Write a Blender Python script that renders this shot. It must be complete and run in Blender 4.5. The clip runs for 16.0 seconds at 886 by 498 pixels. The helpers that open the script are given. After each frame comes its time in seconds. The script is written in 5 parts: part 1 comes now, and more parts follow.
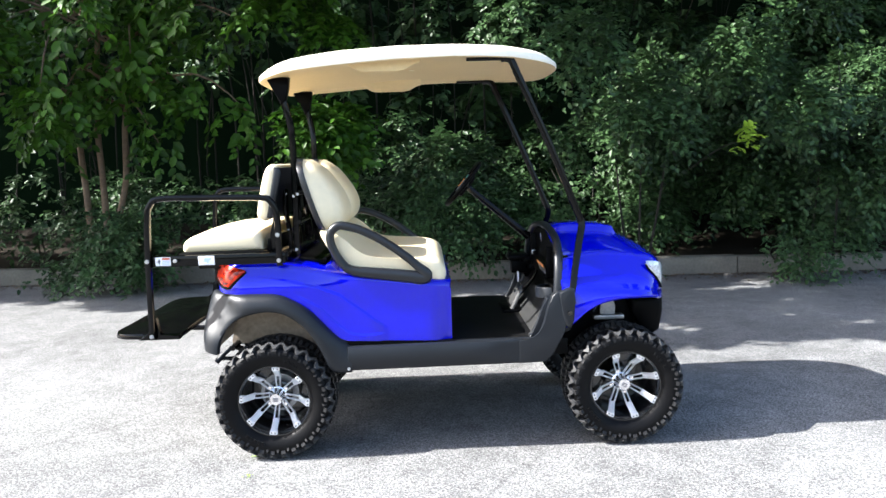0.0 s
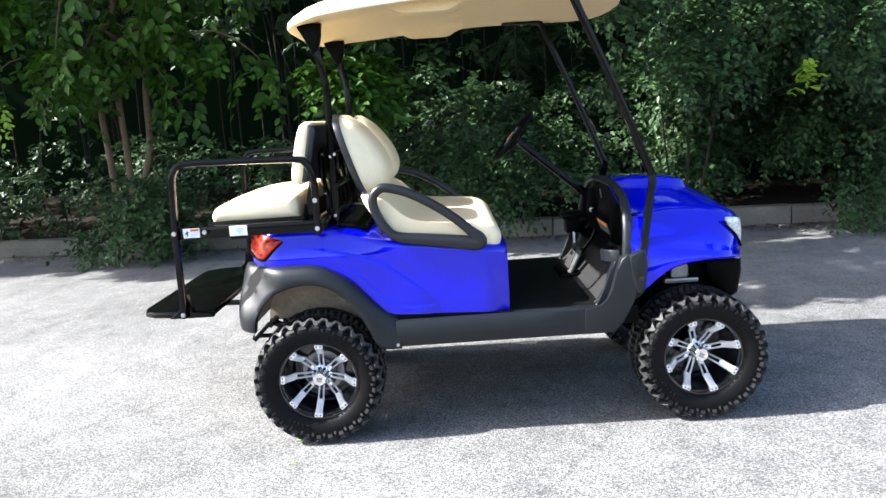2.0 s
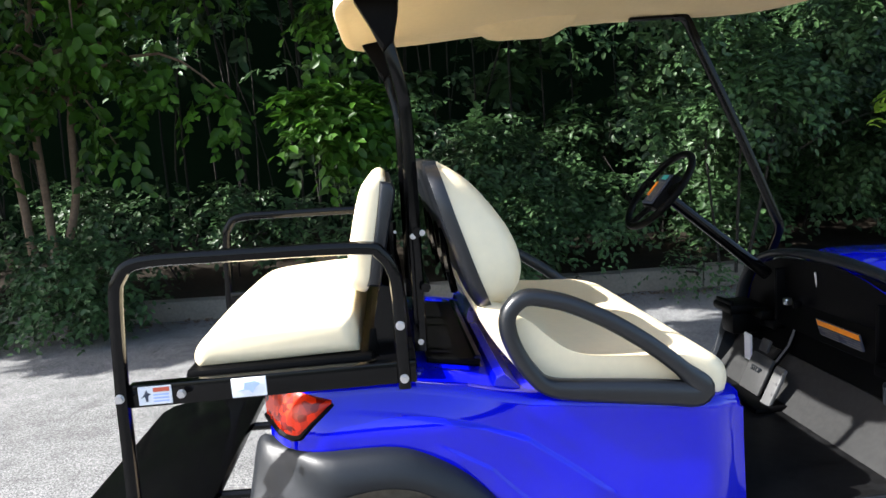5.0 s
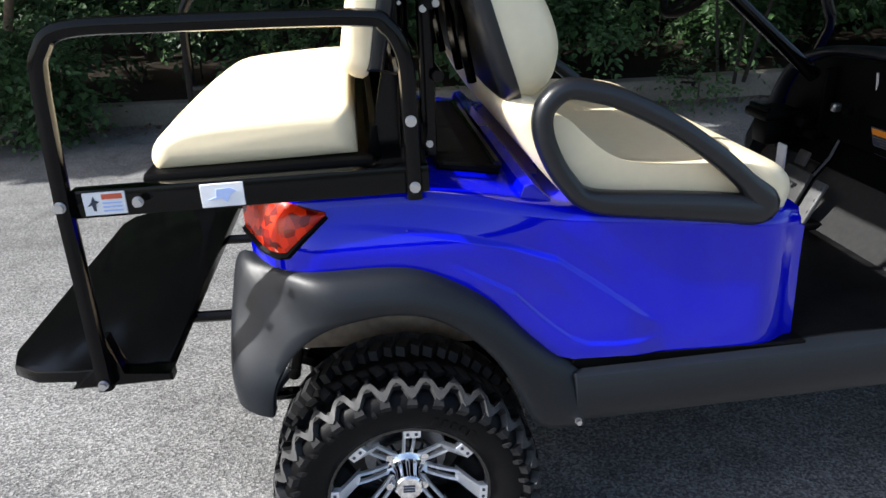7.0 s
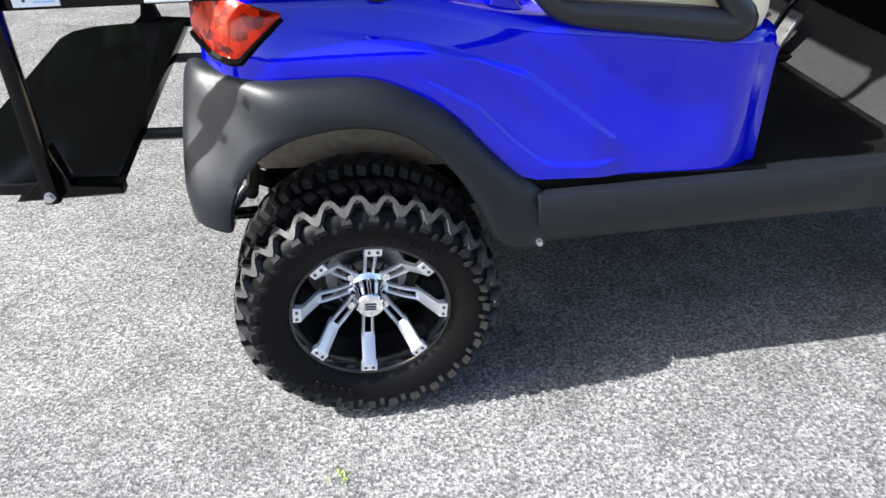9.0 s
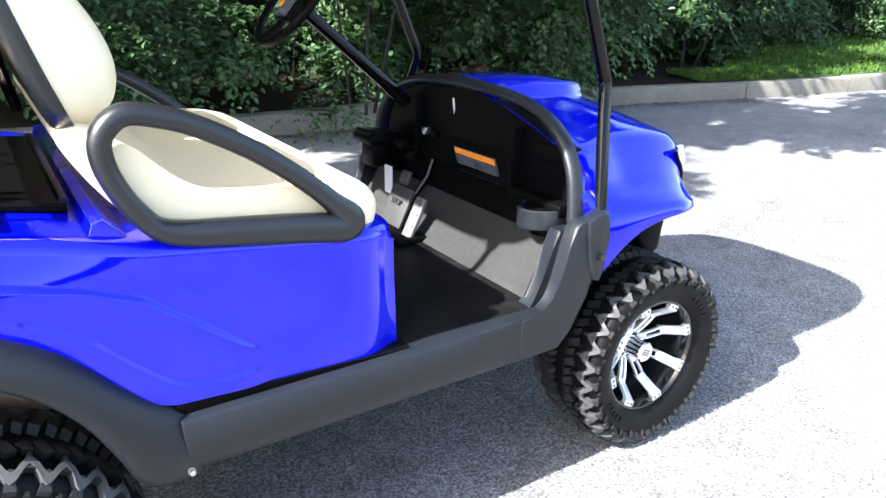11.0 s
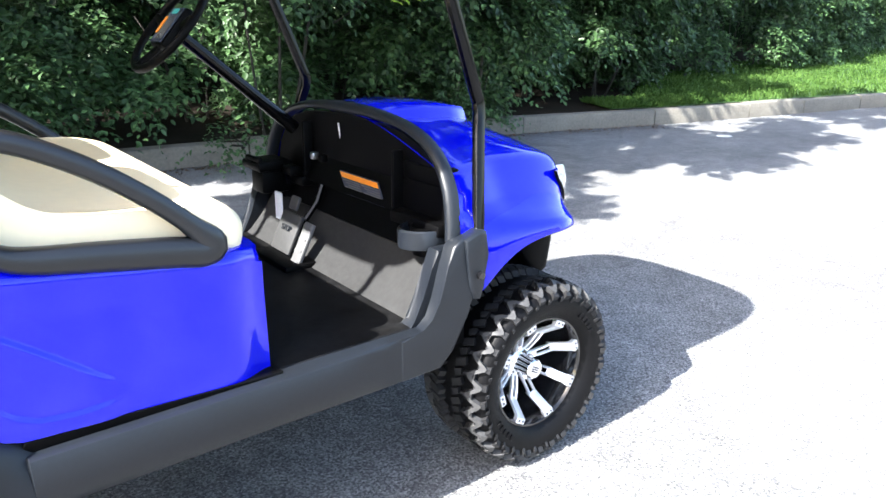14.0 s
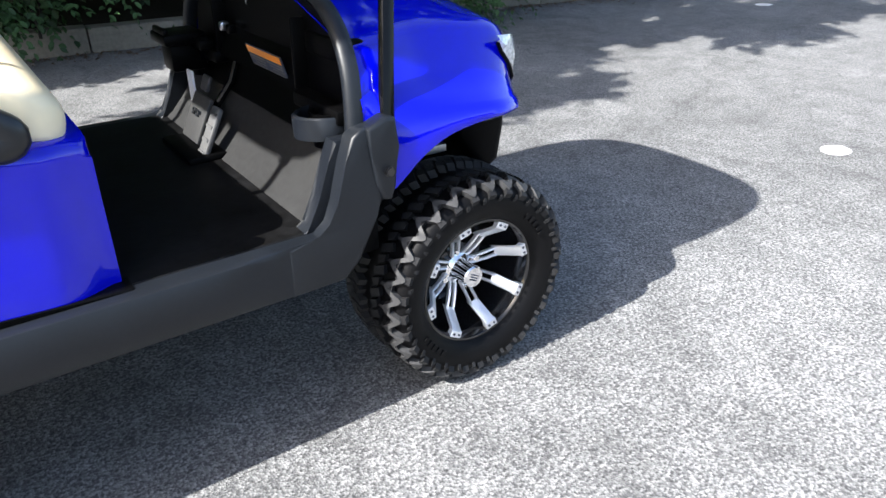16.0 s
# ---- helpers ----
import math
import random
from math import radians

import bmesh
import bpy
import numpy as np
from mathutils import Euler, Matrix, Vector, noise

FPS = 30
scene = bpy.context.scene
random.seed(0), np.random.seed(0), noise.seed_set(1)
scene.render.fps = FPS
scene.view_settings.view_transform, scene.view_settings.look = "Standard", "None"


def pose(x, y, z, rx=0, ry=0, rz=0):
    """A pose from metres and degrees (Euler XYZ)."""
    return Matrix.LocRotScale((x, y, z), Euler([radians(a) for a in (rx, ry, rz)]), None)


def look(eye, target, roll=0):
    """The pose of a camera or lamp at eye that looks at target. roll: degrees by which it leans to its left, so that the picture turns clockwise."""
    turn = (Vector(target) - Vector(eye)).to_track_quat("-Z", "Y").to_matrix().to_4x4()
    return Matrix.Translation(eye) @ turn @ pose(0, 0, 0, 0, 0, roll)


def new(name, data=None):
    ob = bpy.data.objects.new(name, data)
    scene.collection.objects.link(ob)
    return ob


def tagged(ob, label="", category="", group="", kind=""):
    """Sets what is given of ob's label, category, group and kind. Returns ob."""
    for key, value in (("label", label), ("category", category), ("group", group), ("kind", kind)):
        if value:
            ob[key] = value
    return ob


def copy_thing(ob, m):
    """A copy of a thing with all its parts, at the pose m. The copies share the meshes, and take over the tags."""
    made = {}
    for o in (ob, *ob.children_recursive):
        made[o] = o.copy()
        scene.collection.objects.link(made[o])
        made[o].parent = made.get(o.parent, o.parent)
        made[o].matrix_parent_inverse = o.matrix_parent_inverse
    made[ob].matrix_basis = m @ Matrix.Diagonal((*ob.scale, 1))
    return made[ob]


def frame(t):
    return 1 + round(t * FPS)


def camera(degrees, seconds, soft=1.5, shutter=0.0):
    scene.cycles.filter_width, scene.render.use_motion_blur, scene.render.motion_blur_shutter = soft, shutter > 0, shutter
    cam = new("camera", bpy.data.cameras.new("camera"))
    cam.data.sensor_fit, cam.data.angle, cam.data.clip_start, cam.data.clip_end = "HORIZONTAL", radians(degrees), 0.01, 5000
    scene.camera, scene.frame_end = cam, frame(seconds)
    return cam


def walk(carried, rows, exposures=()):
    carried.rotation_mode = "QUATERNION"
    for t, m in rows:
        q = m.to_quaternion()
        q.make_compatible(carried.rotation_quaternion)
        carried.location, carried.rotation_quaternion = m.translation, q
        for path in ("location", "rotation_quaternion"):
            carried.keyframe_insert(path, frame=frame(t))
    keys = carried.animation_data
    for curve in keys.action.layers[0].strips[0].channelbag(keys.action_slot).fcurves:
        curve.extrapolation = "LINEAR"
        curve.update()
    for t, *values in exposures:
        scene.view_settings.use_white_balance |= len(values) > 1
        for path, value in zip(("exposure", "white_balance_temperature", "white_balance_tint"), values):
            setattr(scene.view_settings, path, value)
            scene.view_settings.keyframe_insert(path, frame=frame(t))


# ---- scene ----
cam = camera(62.8, 16.0)
PATH = [
    (0, (0.738, -3.346, 1.371), (0.785, -1.361, 1.131), -1.7),
    (0.5, (0.76, -3.317, 1.372), (0.816, -1.332, 1.139), -2.0),
    (1, (0.817, -3.31, 1.368), (0.784, -1.326, 1.12), -2.6),
    (1.5, (0.775, -3.186, 1.372), (0.676, -1.206, 1.108), -1.4),
    (2, (0.62, -3.009, 1.364), (0.592, -1.041, 1.007), -3.6),
    (2.5, (0.584, -2.755, 1.349), (0.584, -0.771, 1.091), -2.0),
    (3, (0.493, -2.468, 1.375), (0.323, -0.508, 1.014), -3.3),
    (3.5, (0.318, -2.252, 1.394), (0.219, -0.269, 1.154), -4.2),
    (3.7, (0.271, -2.168, 1.397), (0.312, -0.185, 1.141), -5.3),
    (5.8, (-0.022, -1.295, 1.435), (0.157, 0.677, 1.154), -3.1),
    (6, (-0.03, -1.272, 1.423), (0.147, 0.69, 1.078), -2.2),
    (6.5, (-0.018, -1.26, 1.381), (0.153, 0.66, 0.846), -3.7),
    (7, (-0.018, -1.245, 1.329), (0.165, 0.593, 0.563), -2.8),
    (7.5, (-0.04, -1.248, 1.25), (0.105, 0.471, 0.239), -2.4),
    (8, (-0.058, -1.262, 1.194), (0.109, 0.341, 0.011), -1.1),
    (8.5, (-0.055, -1.26, 1.191), (0.15, 0.331, -0.003), 0.6),
    (9, (-0.03, -1.242, 1.253), (0.231, 0.39, 0.128), -0.3),
    (9.5, (-0.027, -1.224, 1.282), (0.505, 0.463, 0.349), -2.3),
    (10, (0.035, -1.238, 1.291), (0.747, 0.396, 0.383), -2.7),
    (10.2, (0.055, -1.241, 1.292), (0.858, 0.373, 0.426), -2.3),
    (12.3, (0.233, -1.296, 1.305), (1.367, 0.252, 0.742), 1.5),
    (12.5, (0.234, -1.302, 1.302), (1.376, 0.242, 0.744), 1.0),
    (13, (0.235, -1.316, 1.294), (1.4, 0.202, 0.713), 1.3),
    (13.5, (0.242, -1.327, 1.283), (1.42, 0.173, 0.683), 1.1),
    (14, (0.246, -1.343, 1.278), (1.427, 0.151, 0.666), 0.7),
    (14.5, (0.252, -1.355, 1.259), (1.446, 0.093, 0.567), 0.5),
    (15, (0.28, -1.361, 1.236), (1.53, -0.017, 0.439), 2.5),
    (15.5, (0.437, -1.301, 1.197), (1.586, 0.075, 0.31), -1.7),
    (16, (0.657, -1.284, 1.207), (1.684, 0.168, 0.293), -0.3),
]
EXPOSURES = [(0.0, 2.0), (3.5, 1.9), (6.0, 1.05), (6.5, 0.62), (7.0, 1.05), (7.5, 1.5), (8.0, 1.85), (8.5, 1.55), (9.0, 1.5), (9.5, 1.9), (10.0, 2.45), (12.5, 2.7), (14.5, 2.7), (15.0, 2.2), (15.5, 1.78), (16.0, 1.65)]
walk(cam, [(t, look(eye, target, roll)) for t, eye, target, roll in PATH], EXPOSURES)

# ---- sky and sun ----
W0 = bpy.data.worlds.new("sky_world")
scene.world = W0
W0.use_nodes = True
_n = W0.node_tree
_sky = _n.nodes.new("ShaderNodeTexSky")
_sky.sky_type = "NISHITA"
_sky.sun_disc = False
_sky.dust_density, _sky.air_density = 2.2, 1.0
SUN_WAY = Vector((2.05, 0.16, -1.80)).normalized()      # the way the sunlight travels
_sky.sun_elevation = math.asin(-SUN_WAY.z)
_sky.sun_rotation = math.atan2(-SUN_WAY.x, -SUN_WAY.y)
_n.links.new(_sky.outputs[0], _n.nodes["Background"].inputs[0])
_n.nodes["Background"].inputs[1].default_value = 0.125
sun = new("sun", bpy.data.lights.new("sun", "SUN"))
sun.data.energy, sun.data.angle, sun.data.color = 5.0, radians(0.55), (1.0, 0.985, 0.955)
sun.matrix_world = look((0, 0, 8), Vector((0, 0, 8)) + SUN_WAY)

# ---- materials ----
MATS = {}


def mat(name, color, rough=0.5, metal=0.0, var=0.15, scale=8.0, fine=60.0, bump=0.0, coat=0.0, spec=0.5, bump_scale=None, rough_var=0.0, island=False):
    """A surface with two scales of variation in colour, and fine relief."""
    m = bpy.data.materials.new(name)
    m.use_nodes = True
    nt = m.node_tree
    b = nt.nodes["Principled BSDF"]
    b.inputs["Roughness"].default_value, b.inputs["Metallic"].default_value = rough, metal
    b.inputs["Coat Weight"].default_value, b.inputs["Coat Roughness"].default_value = coat, 0.04
    b.inputs["Specular IOR Level"].default_value = spec
    tc = nt.nodes.new("ShaderNodeTexCoord")
    n1, n2 = nt.nodes.new("ShaderNodeTexNoise"), nt.nodes.new("ShaderNodeTexNoise")
    n1.inputs["Scale"].default_value, n2.inputs["Scale"].default_value = scale, fine
    n1.inputs["Detail"].default_value, n2.inputs["Detail"].default_value = 4, 3
    for n in (n1, n2):
        nt.links.new(tc.outputs["Object"], n.inputs["Vector"])
    add = nt.nodes.new("ShaderNodeMath")
    add.operation = "ADD"
    nt.links.new(n1.outputs["Fac"], add.inputs[0])
    nt.links.new(n2.outputs["Fac"], add.inputs[1])
    ramp = nt.nodes.new("ShaderNodeMapRange")
    ramp.inputs["From Min"].default_value, ramp.inputs["From Max"].default_value = 0.6, 1.4
    ramp.inputs["To Min"].default_value, ramp.inputs["To Max"].default_value = 1 - var, 1 + var
    nt.links.new(add.outputs[0], ramp.inputs["Value"])
    mul = nt.nodes.new("ShaderNodeVectorMath")
    mul.operation = "SCALE"
    mul.inputs[0].default_value = color[:3]
    nt.links.new(ramp.outputs[0], mul.inputs["Scale"])
    nt.links.new(mul.outputs[0], b.inputs["Base Color"])
    if rough_var:
        r2 = nt.nodes.new("ShaderNodeMapRange")
        r2.inputs["To Min"].default_value, r2.inputs["To Max"].default_value = rough - rough_var, rough + rough_var
        nt.links.new(n1.outputs["Fac"], r2.inputs["Value"])
        nt.links.new(r2.outputs[0], b.inputs["Roughness"])
    if bump:
        n3 = nt.nodes.new("ShaderNodeTexNoise")
        n3.inputs["Scale"].default_value = bump_scale or fine * 4
        n3.inputs["Detail"].default_value = 2
        nt.links.new(tc.outputs["Object"], n3.inputs["Vector"])
        bp = nt.nodes.new("ShaderNodeBump")
        bp.inputs["Strength"].default_value, bp.inputs["Distance"].default_value = bump, 0.002
        nt.links.new(n3.outputs["Fac"], bp.inputs["Height"])
        nt.links.new(bp.outputs[0], b.inputs["Normal"])
    MATS[name] = m
    return m


BLUE = mat("blue_paint", (0.0006, 0.0022, 0.50), 0.07, 0.0, 0.05, 3, 30, spec=0.38, coat=0.38)
GREY = mat("grey_plastic", (0.0070, 0.0090, 0.0125), 0.42, 0.0, 0.18, 6, 120, bump=0.12, bump_scale=900, rough_var=0.06, spec=0.36)
BLACKP = mat("black_plastic", (0.0018, 0.0018, 0.0020), 0.42, 0.0, 0.2, 8, 150, bump=0.15, bump_scale=800, spec=0.06)
BLACKM = mat("black_painted_steel", (0.0018, 0.0018, 0.0021), 0.15, 0.0, 0.15, 10, 90, spec=0.22)
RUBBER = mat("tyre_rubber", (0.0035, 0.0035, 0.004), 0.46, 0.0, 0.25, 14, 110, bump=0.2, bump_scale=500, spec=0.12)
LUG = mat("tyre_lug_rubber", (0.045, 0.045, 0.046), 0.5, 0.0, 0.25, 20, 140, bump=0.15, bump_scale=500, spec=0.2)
SHELL = mat("slate_shell_plastic", (0.0055, 0.0068, 0.0095), 0.34, 0.0, 0.15, 8, 120, bump=0.08, bump_scale=700, spec=0.5)
VINYL = mat("cream_vinyl", (0.88, 0.75, 0.51), 0.42, 0.0, 0.05, 3, 40, bump=0.12, bump_scale=700)
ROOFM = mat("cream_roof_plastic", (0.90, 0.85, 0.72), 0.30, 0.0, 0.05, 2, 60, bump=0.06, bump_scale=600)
# the roof's cream plastic again, shade beneath it put into the colour
UNDERSHADEM = mat("shaded_roof_plastic", (0.66, 0.51, 0.28), 0.5, 0.0, 0.06, 2, 60, bump=0.08, bump_scale=600, spec=0.3)
ALLOY = mat("machined_alloy", (0.86, 0.86, 0.88), 0.30, 0.6, 0.06, 20, 300)
CHROME = mat("chrome", (0.88, 0.88, 0.90), 0.06, 1.0, 0.02, 20, 200)
GLOSSB = mat("gloss_black_rim", (0.006, 0.006, 0.007), 0.14, 0.0, 0.1, 10, 100, coat=0.5)
ZINC = mat("zinc_bolt", (0.62, 0.62, 0.64), 0.28, 1.0, 0.1, 40, 300)
MATF = mat("floor_mat_rubber", (0.006, 0.006, 0.0063), 0.50, 0.0, 0.9, 7, 38, bump=0.3, bump_scale=260, spec=0.10)
CLEARL = mat("clear_lens", (0.62, 0.66, 0.70), 0.08, 0.3, 0.5, 30, 120, bump=0.4, bump_scale=110, coat=0.8)
WHITE = mat("white_label", (0.78, 0.80, 0.84), 0.35, 0.0, 0.04, 20, 100)
LBLUE = mat("pale_blue_label", (0.40, 0.52, 0.85), 0.35, 0.0, 0.08, 30, 100)
ORANGE = mat("orange_label", (0.85, 0.28, 0.02), 0.4, 0.0, 0.05, 20, 100)
REDM = mat("red_print", (0.55, 0.10, 0.05), 0.4, 0.0, 0.05, 20, 100)
INK = mat("dark_print", (0.03, 0.04, 0.07), 0.5, 0.0, 0.1, 20, 100)
TEAL = mat("teal_print", (0.05, 0.40, 0.38), 0.5, 0.0, 0.1, 20, 100)
BRAKEM = mat("brake_pedal_metal", (0.048, 0.048, 0.048), 0.5, 0.2, 0.2, 30, 160, bump=0.2, bump_scale=300)
PEDAL = mat("pedal_metal", (0.12, 0.12, 0.12), 0.45, 0.2, 0.15, 30, 160, bump=0.2, bump_scale=300)
KICK = mat("kick_panel_plastic", (0.027, 0.027, 0.027), 0.55, 0.0, 0.25, 5, 60, bump=0.2, bump_scale=500, spec=0.15)
LINER = mat("wheel_well_liner", (0.34, 0.27, 0.20), 0.75, 0.0, 0.35, 7, 50)
STEEL = mat("bare_steel", (0.35, 0.35, 0.36), 0.42, 0.8, 0.25, 18, 90)
BARK = mat("bark", (0.14, 0.095, 0.062), 0.85, 0.0, 0.4, 6, 40, bump=0.8, bump_scale=60)
TWIG = mat("twig", (0.012, 0.010, 0.007), 0.85, 0.0, 0.3, 6, 40)
SOIL = mat("soil", (0.018, 0.014, 0.010), 0.95, 0.0, 0.45, 3, 40, bump=0.8, bump_scale=80, spec=0.1)
CONC = mat("kerb_concrete", (0.150, 0.138, 0.115), 0.85, 0.0, 0.28, 3, 35, bump=0.5, bump_scale=160)
PAINTW = mat("white_paint_mark", (0.72, 0.72, 0.70), 0.7, 0.0, 0.25, 12, 80)


def leaf_mat(name, low, high, gloss=0.40, spec=0.38):
    m = bpy.data.materials.new(name)
    m.use_nodes = True
    nt = m.node_tree
    b, out = nt.nodes["Principled BSDF"], nt.nodes["Material Output"]
    b.inputs["Roughness"].default_value = gloss
    b.inputs["Specular IOR Level"].default_value = spec
    geo = nt.nodes.new("ShaderNodeNewGeometry")
    tc = nt.nodes.new("ShaderNodeTexCoord")
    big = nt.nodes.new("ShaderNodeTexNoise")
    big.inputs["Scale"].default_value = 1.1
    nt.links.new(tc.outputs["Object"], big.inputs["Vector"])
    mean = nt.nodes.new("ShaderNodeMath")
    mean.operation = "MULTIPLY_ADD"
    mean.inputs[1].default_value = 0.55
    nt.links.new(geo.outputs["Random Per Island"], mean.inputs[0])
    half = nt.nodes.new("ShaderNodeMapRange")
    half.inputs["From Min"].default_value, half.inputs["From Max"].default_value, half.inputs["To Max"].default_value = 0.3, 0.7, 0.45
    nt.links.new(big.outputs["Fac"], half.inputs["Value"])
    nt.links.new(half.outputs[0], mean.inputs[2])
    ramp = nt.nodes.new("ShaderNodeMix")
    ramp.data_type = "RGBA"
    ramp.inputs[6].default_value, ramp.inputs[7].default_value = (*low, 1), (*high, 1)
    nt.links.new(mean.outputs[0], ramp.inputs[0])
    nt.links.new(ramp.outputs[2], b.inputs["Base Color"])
    tl = nt.nodes.new("ShaderNodeBsdfTranslucent")
    nt.links.new(ramp.outputs[2], tl.inputs[0])
    mix = nt.nodes.new("ShaderNodeMixShader")
    mix.inputs[0].default_value = 0.25
    nt.links.new(b.outputs[0], mix.inputs[1])
    nt.links.new(tl.outputs[0], mix.inputs[2])
    nt.links.new(mix.outputs[0], out.inputs[0])
    return m


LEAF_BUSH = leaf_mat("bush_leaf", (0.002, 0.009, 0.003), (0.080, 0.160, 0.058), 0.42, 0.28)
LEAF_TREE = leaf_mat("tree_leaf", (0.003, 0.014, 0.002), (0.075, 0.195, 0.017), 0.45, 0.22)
LEAF_FRESH = leaf_mat("fresh_leaf", (0.22, 0.42, 0.04), (0.42, 0.60, 0.08))
LEAF_DRY = leaf_mat("dry_leaf", (0.06, 0.035, 0.02), (0.14, 0.085, 0.05))
LAWN = mat("lawn_turf", (0.035, 0.085, 0.018), 0.9, 0.0, 0.45, 6, 90, bump=0.5, bump_scale=200)
GRASSM = leaf_mat("grass_blade", (0.03, 0.08, 0.014), (0.09, 0.165, 0.036), 0.7, 0.15)


def asphalt():
    """Worn chip-sealed asphalt: pale stones in dark binder, stains and fine cracks."""
    m = bpy.data.materials.new("worn_asphalt")
    m.use_nodes = True
    nt = m.node_tree
    L = nt.links.new
    b = nt.nodes["Principled BSDF"]
    b.inputs["Roughness"].default_value = 0.85
    tc = nt.nodes.new("ShaderNodeTexCoord")

    def tex(kind, **k):
        n = nt.nodes.new(kind)
        for key, v in k.items():
            n.inputs[key].default_value = v
        L(tc.outputs["Object"], n.inputs["Vector"])
        return n
    stones = tex("ShaderNodeTexVoronoi", Scale=165.0)
    stones2 = tex("ShaderNodeTexNoise", Scale=110.0, Detail=3.0)
    mid = tex("ShaderNodeTexNoise", Scale=5.0, Detail=6.0, Roughness=0.65)
    big = tex("ShaderNodeTexNoise", Scale=0.55, Detail=5.0, Roughness=0.6)
    wob = tex("ShaderNodeTexNoise", Scale=2.0, Detail=4.0)
    mixv = nt.nodes.new("ShaderNodeVectorMath")
    mixv.operation = "MULTIPLY_ADD"
    mixv.inputs[1].default_value = (0.5, 0.5, 0.5)
    L(wob.outputs["Color"], mixv.inputs[0])
    L(tc.outputs["Object"], mixv.inputs[2])
    crack = nt.nodes.new("ShaderNodeTexVoronoi")
    crack.feature = "DISTANCE_TO_EDGE"
    crack.inputs["Scale"].default_value = 0.42
    L(mixv.outputs[0], crack.inputs["Vector"])
    sep = nt.nodes.new("ShaderNodeSeparateColor")
    L(stones.outputs["Color"], sep.inputs[0])
    chip = nt.nodes.new("ShaderNodeValToRGB")
    e = chip.color_ramp.elements
    e[0].position, e[0].color = 0.0, (0.032, 0.032, 0.0325, 1)
    e[1].position, e[1].color = 1.0, (0.34, 0.342, 0.337, 1)
    for p, c in ((0.28, (0.072, 0.072, 0.074, 1)), (0.50, (0.136, 0.136, 0.137, 1)), (0.72, (0.222, 0.223, 0.220, 1))):
        x = e.new(p)
        x.color = c
    av = nt.nodes.new("ShaderNodeMath")
    av.operation = "MULTIPLY_ADD"
    av.inputs[1].default_value = 0.55
    L(sep.outputs[0], av.inputs[0])
    sc = nt.nodes.new("ShaderNodeMapRange")
    sc.inputs["From Min"].default_value, sc.inputs["From Max"].default_value = 0.3, 0.7
    sc.inputs["To Max"].default_value = 0.45
    L(stones2.outputs["Fac"], sc.inputs["Value"])
    L(sc.outputs[0], av.inputs[2])
    L(av.outputs[0], chip.inputs[0])
    sm = nt.nodes.new("ShaderNodeMath")
    sm.operation = "ADD"
    L(mid.outputs["Fac"], sm.inputs[0])
    L(big.outputs["Fac"], sm.inputs[1])
    rng = nt.nodes.new("ShaderNodeMapRange")
    rng.inputs["From Min"].default_value, rng.inputs["From Max"].default_value = 0.65, 1.35
    rng.inputs["To Min"].default_value, rng.inputs["To Max"].default_value = 0.52, 1.42
    L(sm.outputs[0], rng.inputs["Value"])
    cr = nt.nodes.new("ShaderNodeMapRange")
    cr.inputs["From Max"].default_value = 0.008
    cr.inputs["To Min"].default_value, cr.inputs["To Max"].default_value = 0.74, 1.0
    L(crack.outputs["Distance"], cr.inputs["Value"])
    k = nt.nodes.new("ShaderNodeMath")
    k.operation = "MULTIPLY"
    L(rng.outputs[0], k.inputs[0])
    L(cr.outputs[0], k.inputs[1])
    mul = nt.nodes.new("ShaderNodeVectorMath")
    mul.operation = "SCALE"
    L(chip.outputs[0], mul.inputs[0])
    L(k.outputs[0], mul.inputs["Scale"])
    L(mul.outputs[0], b.inputs["Base Color"])
    bp = nt.nodes.new("ShaderNodeBump")
    bp.inputs["Strength"].default_value, bp.inputs["Distance"].default_value = 0.7, 0.003
    L(stones.outputs["Distance"], bp.inputs["Height"])
    L(bp.outputs[0], b.inputs["Normal"])
    return m


ASPHALT = asphalt()


def faceted_lens():
    """Red lamp lens with prismatic facets under a glossy skin."""
    m = bpy.data.materials.new("red_lens")
    m.use_nodes = True
    nt = m.node_tree
    b = nt.nodes["Principled BSDF"]
    tc = nt.nodes.new("ShaderNodeTexCoord")
    v = nt.nodes.new("ShaderNodeTexVoronoi")
    v.inputs["Scale"].default_value = 55
    nt.links.new(tc.outputs["Object"], v.inputs["Vector"])
    r = nt.nodes.new("ShaderNodeValToRGB")
    e = r.color_ramp.elements
    e[0].position, e[0].color = 0.15, (0.13, 0.002, 0.0005, 1)
    e[1].position, e[1].color = 0.85, (0.72, 0.026, 0.002, 1)
    sp = nt.nodes.new("ShaderNodeSeparateColor")
    nt.links.new(v.outputs["Color"], sp.inputs[0])
    nt.links.new(sp.outputs[0], r.inputs[0])
    nt.links.new(r.outputs[0], b.inputs["Base Color"])
    bp = nt.nodes.new("ShaderNodeBump")
    bp.inputs["Strength"].default_value, bp.inputs["Distance"].default_value = 0.18, 0.003
    nt.links.new(v.outputs["Distance"], bp.inputs["Height"])
    nt.links.new(bp.outputs[0], b.inputs["Normal"])
    b.inputs["Roughness"].default_value = 0.25
    b.inputs["Specular IOR Level"].default_value = 0.25
    b.inputs["Coat Weight"].default_value, b.inputs["Coat Roughness"].default_value = 0.3, 0.03
    return m


REDL = faceted_lens()

# ---- mesh helpers ----


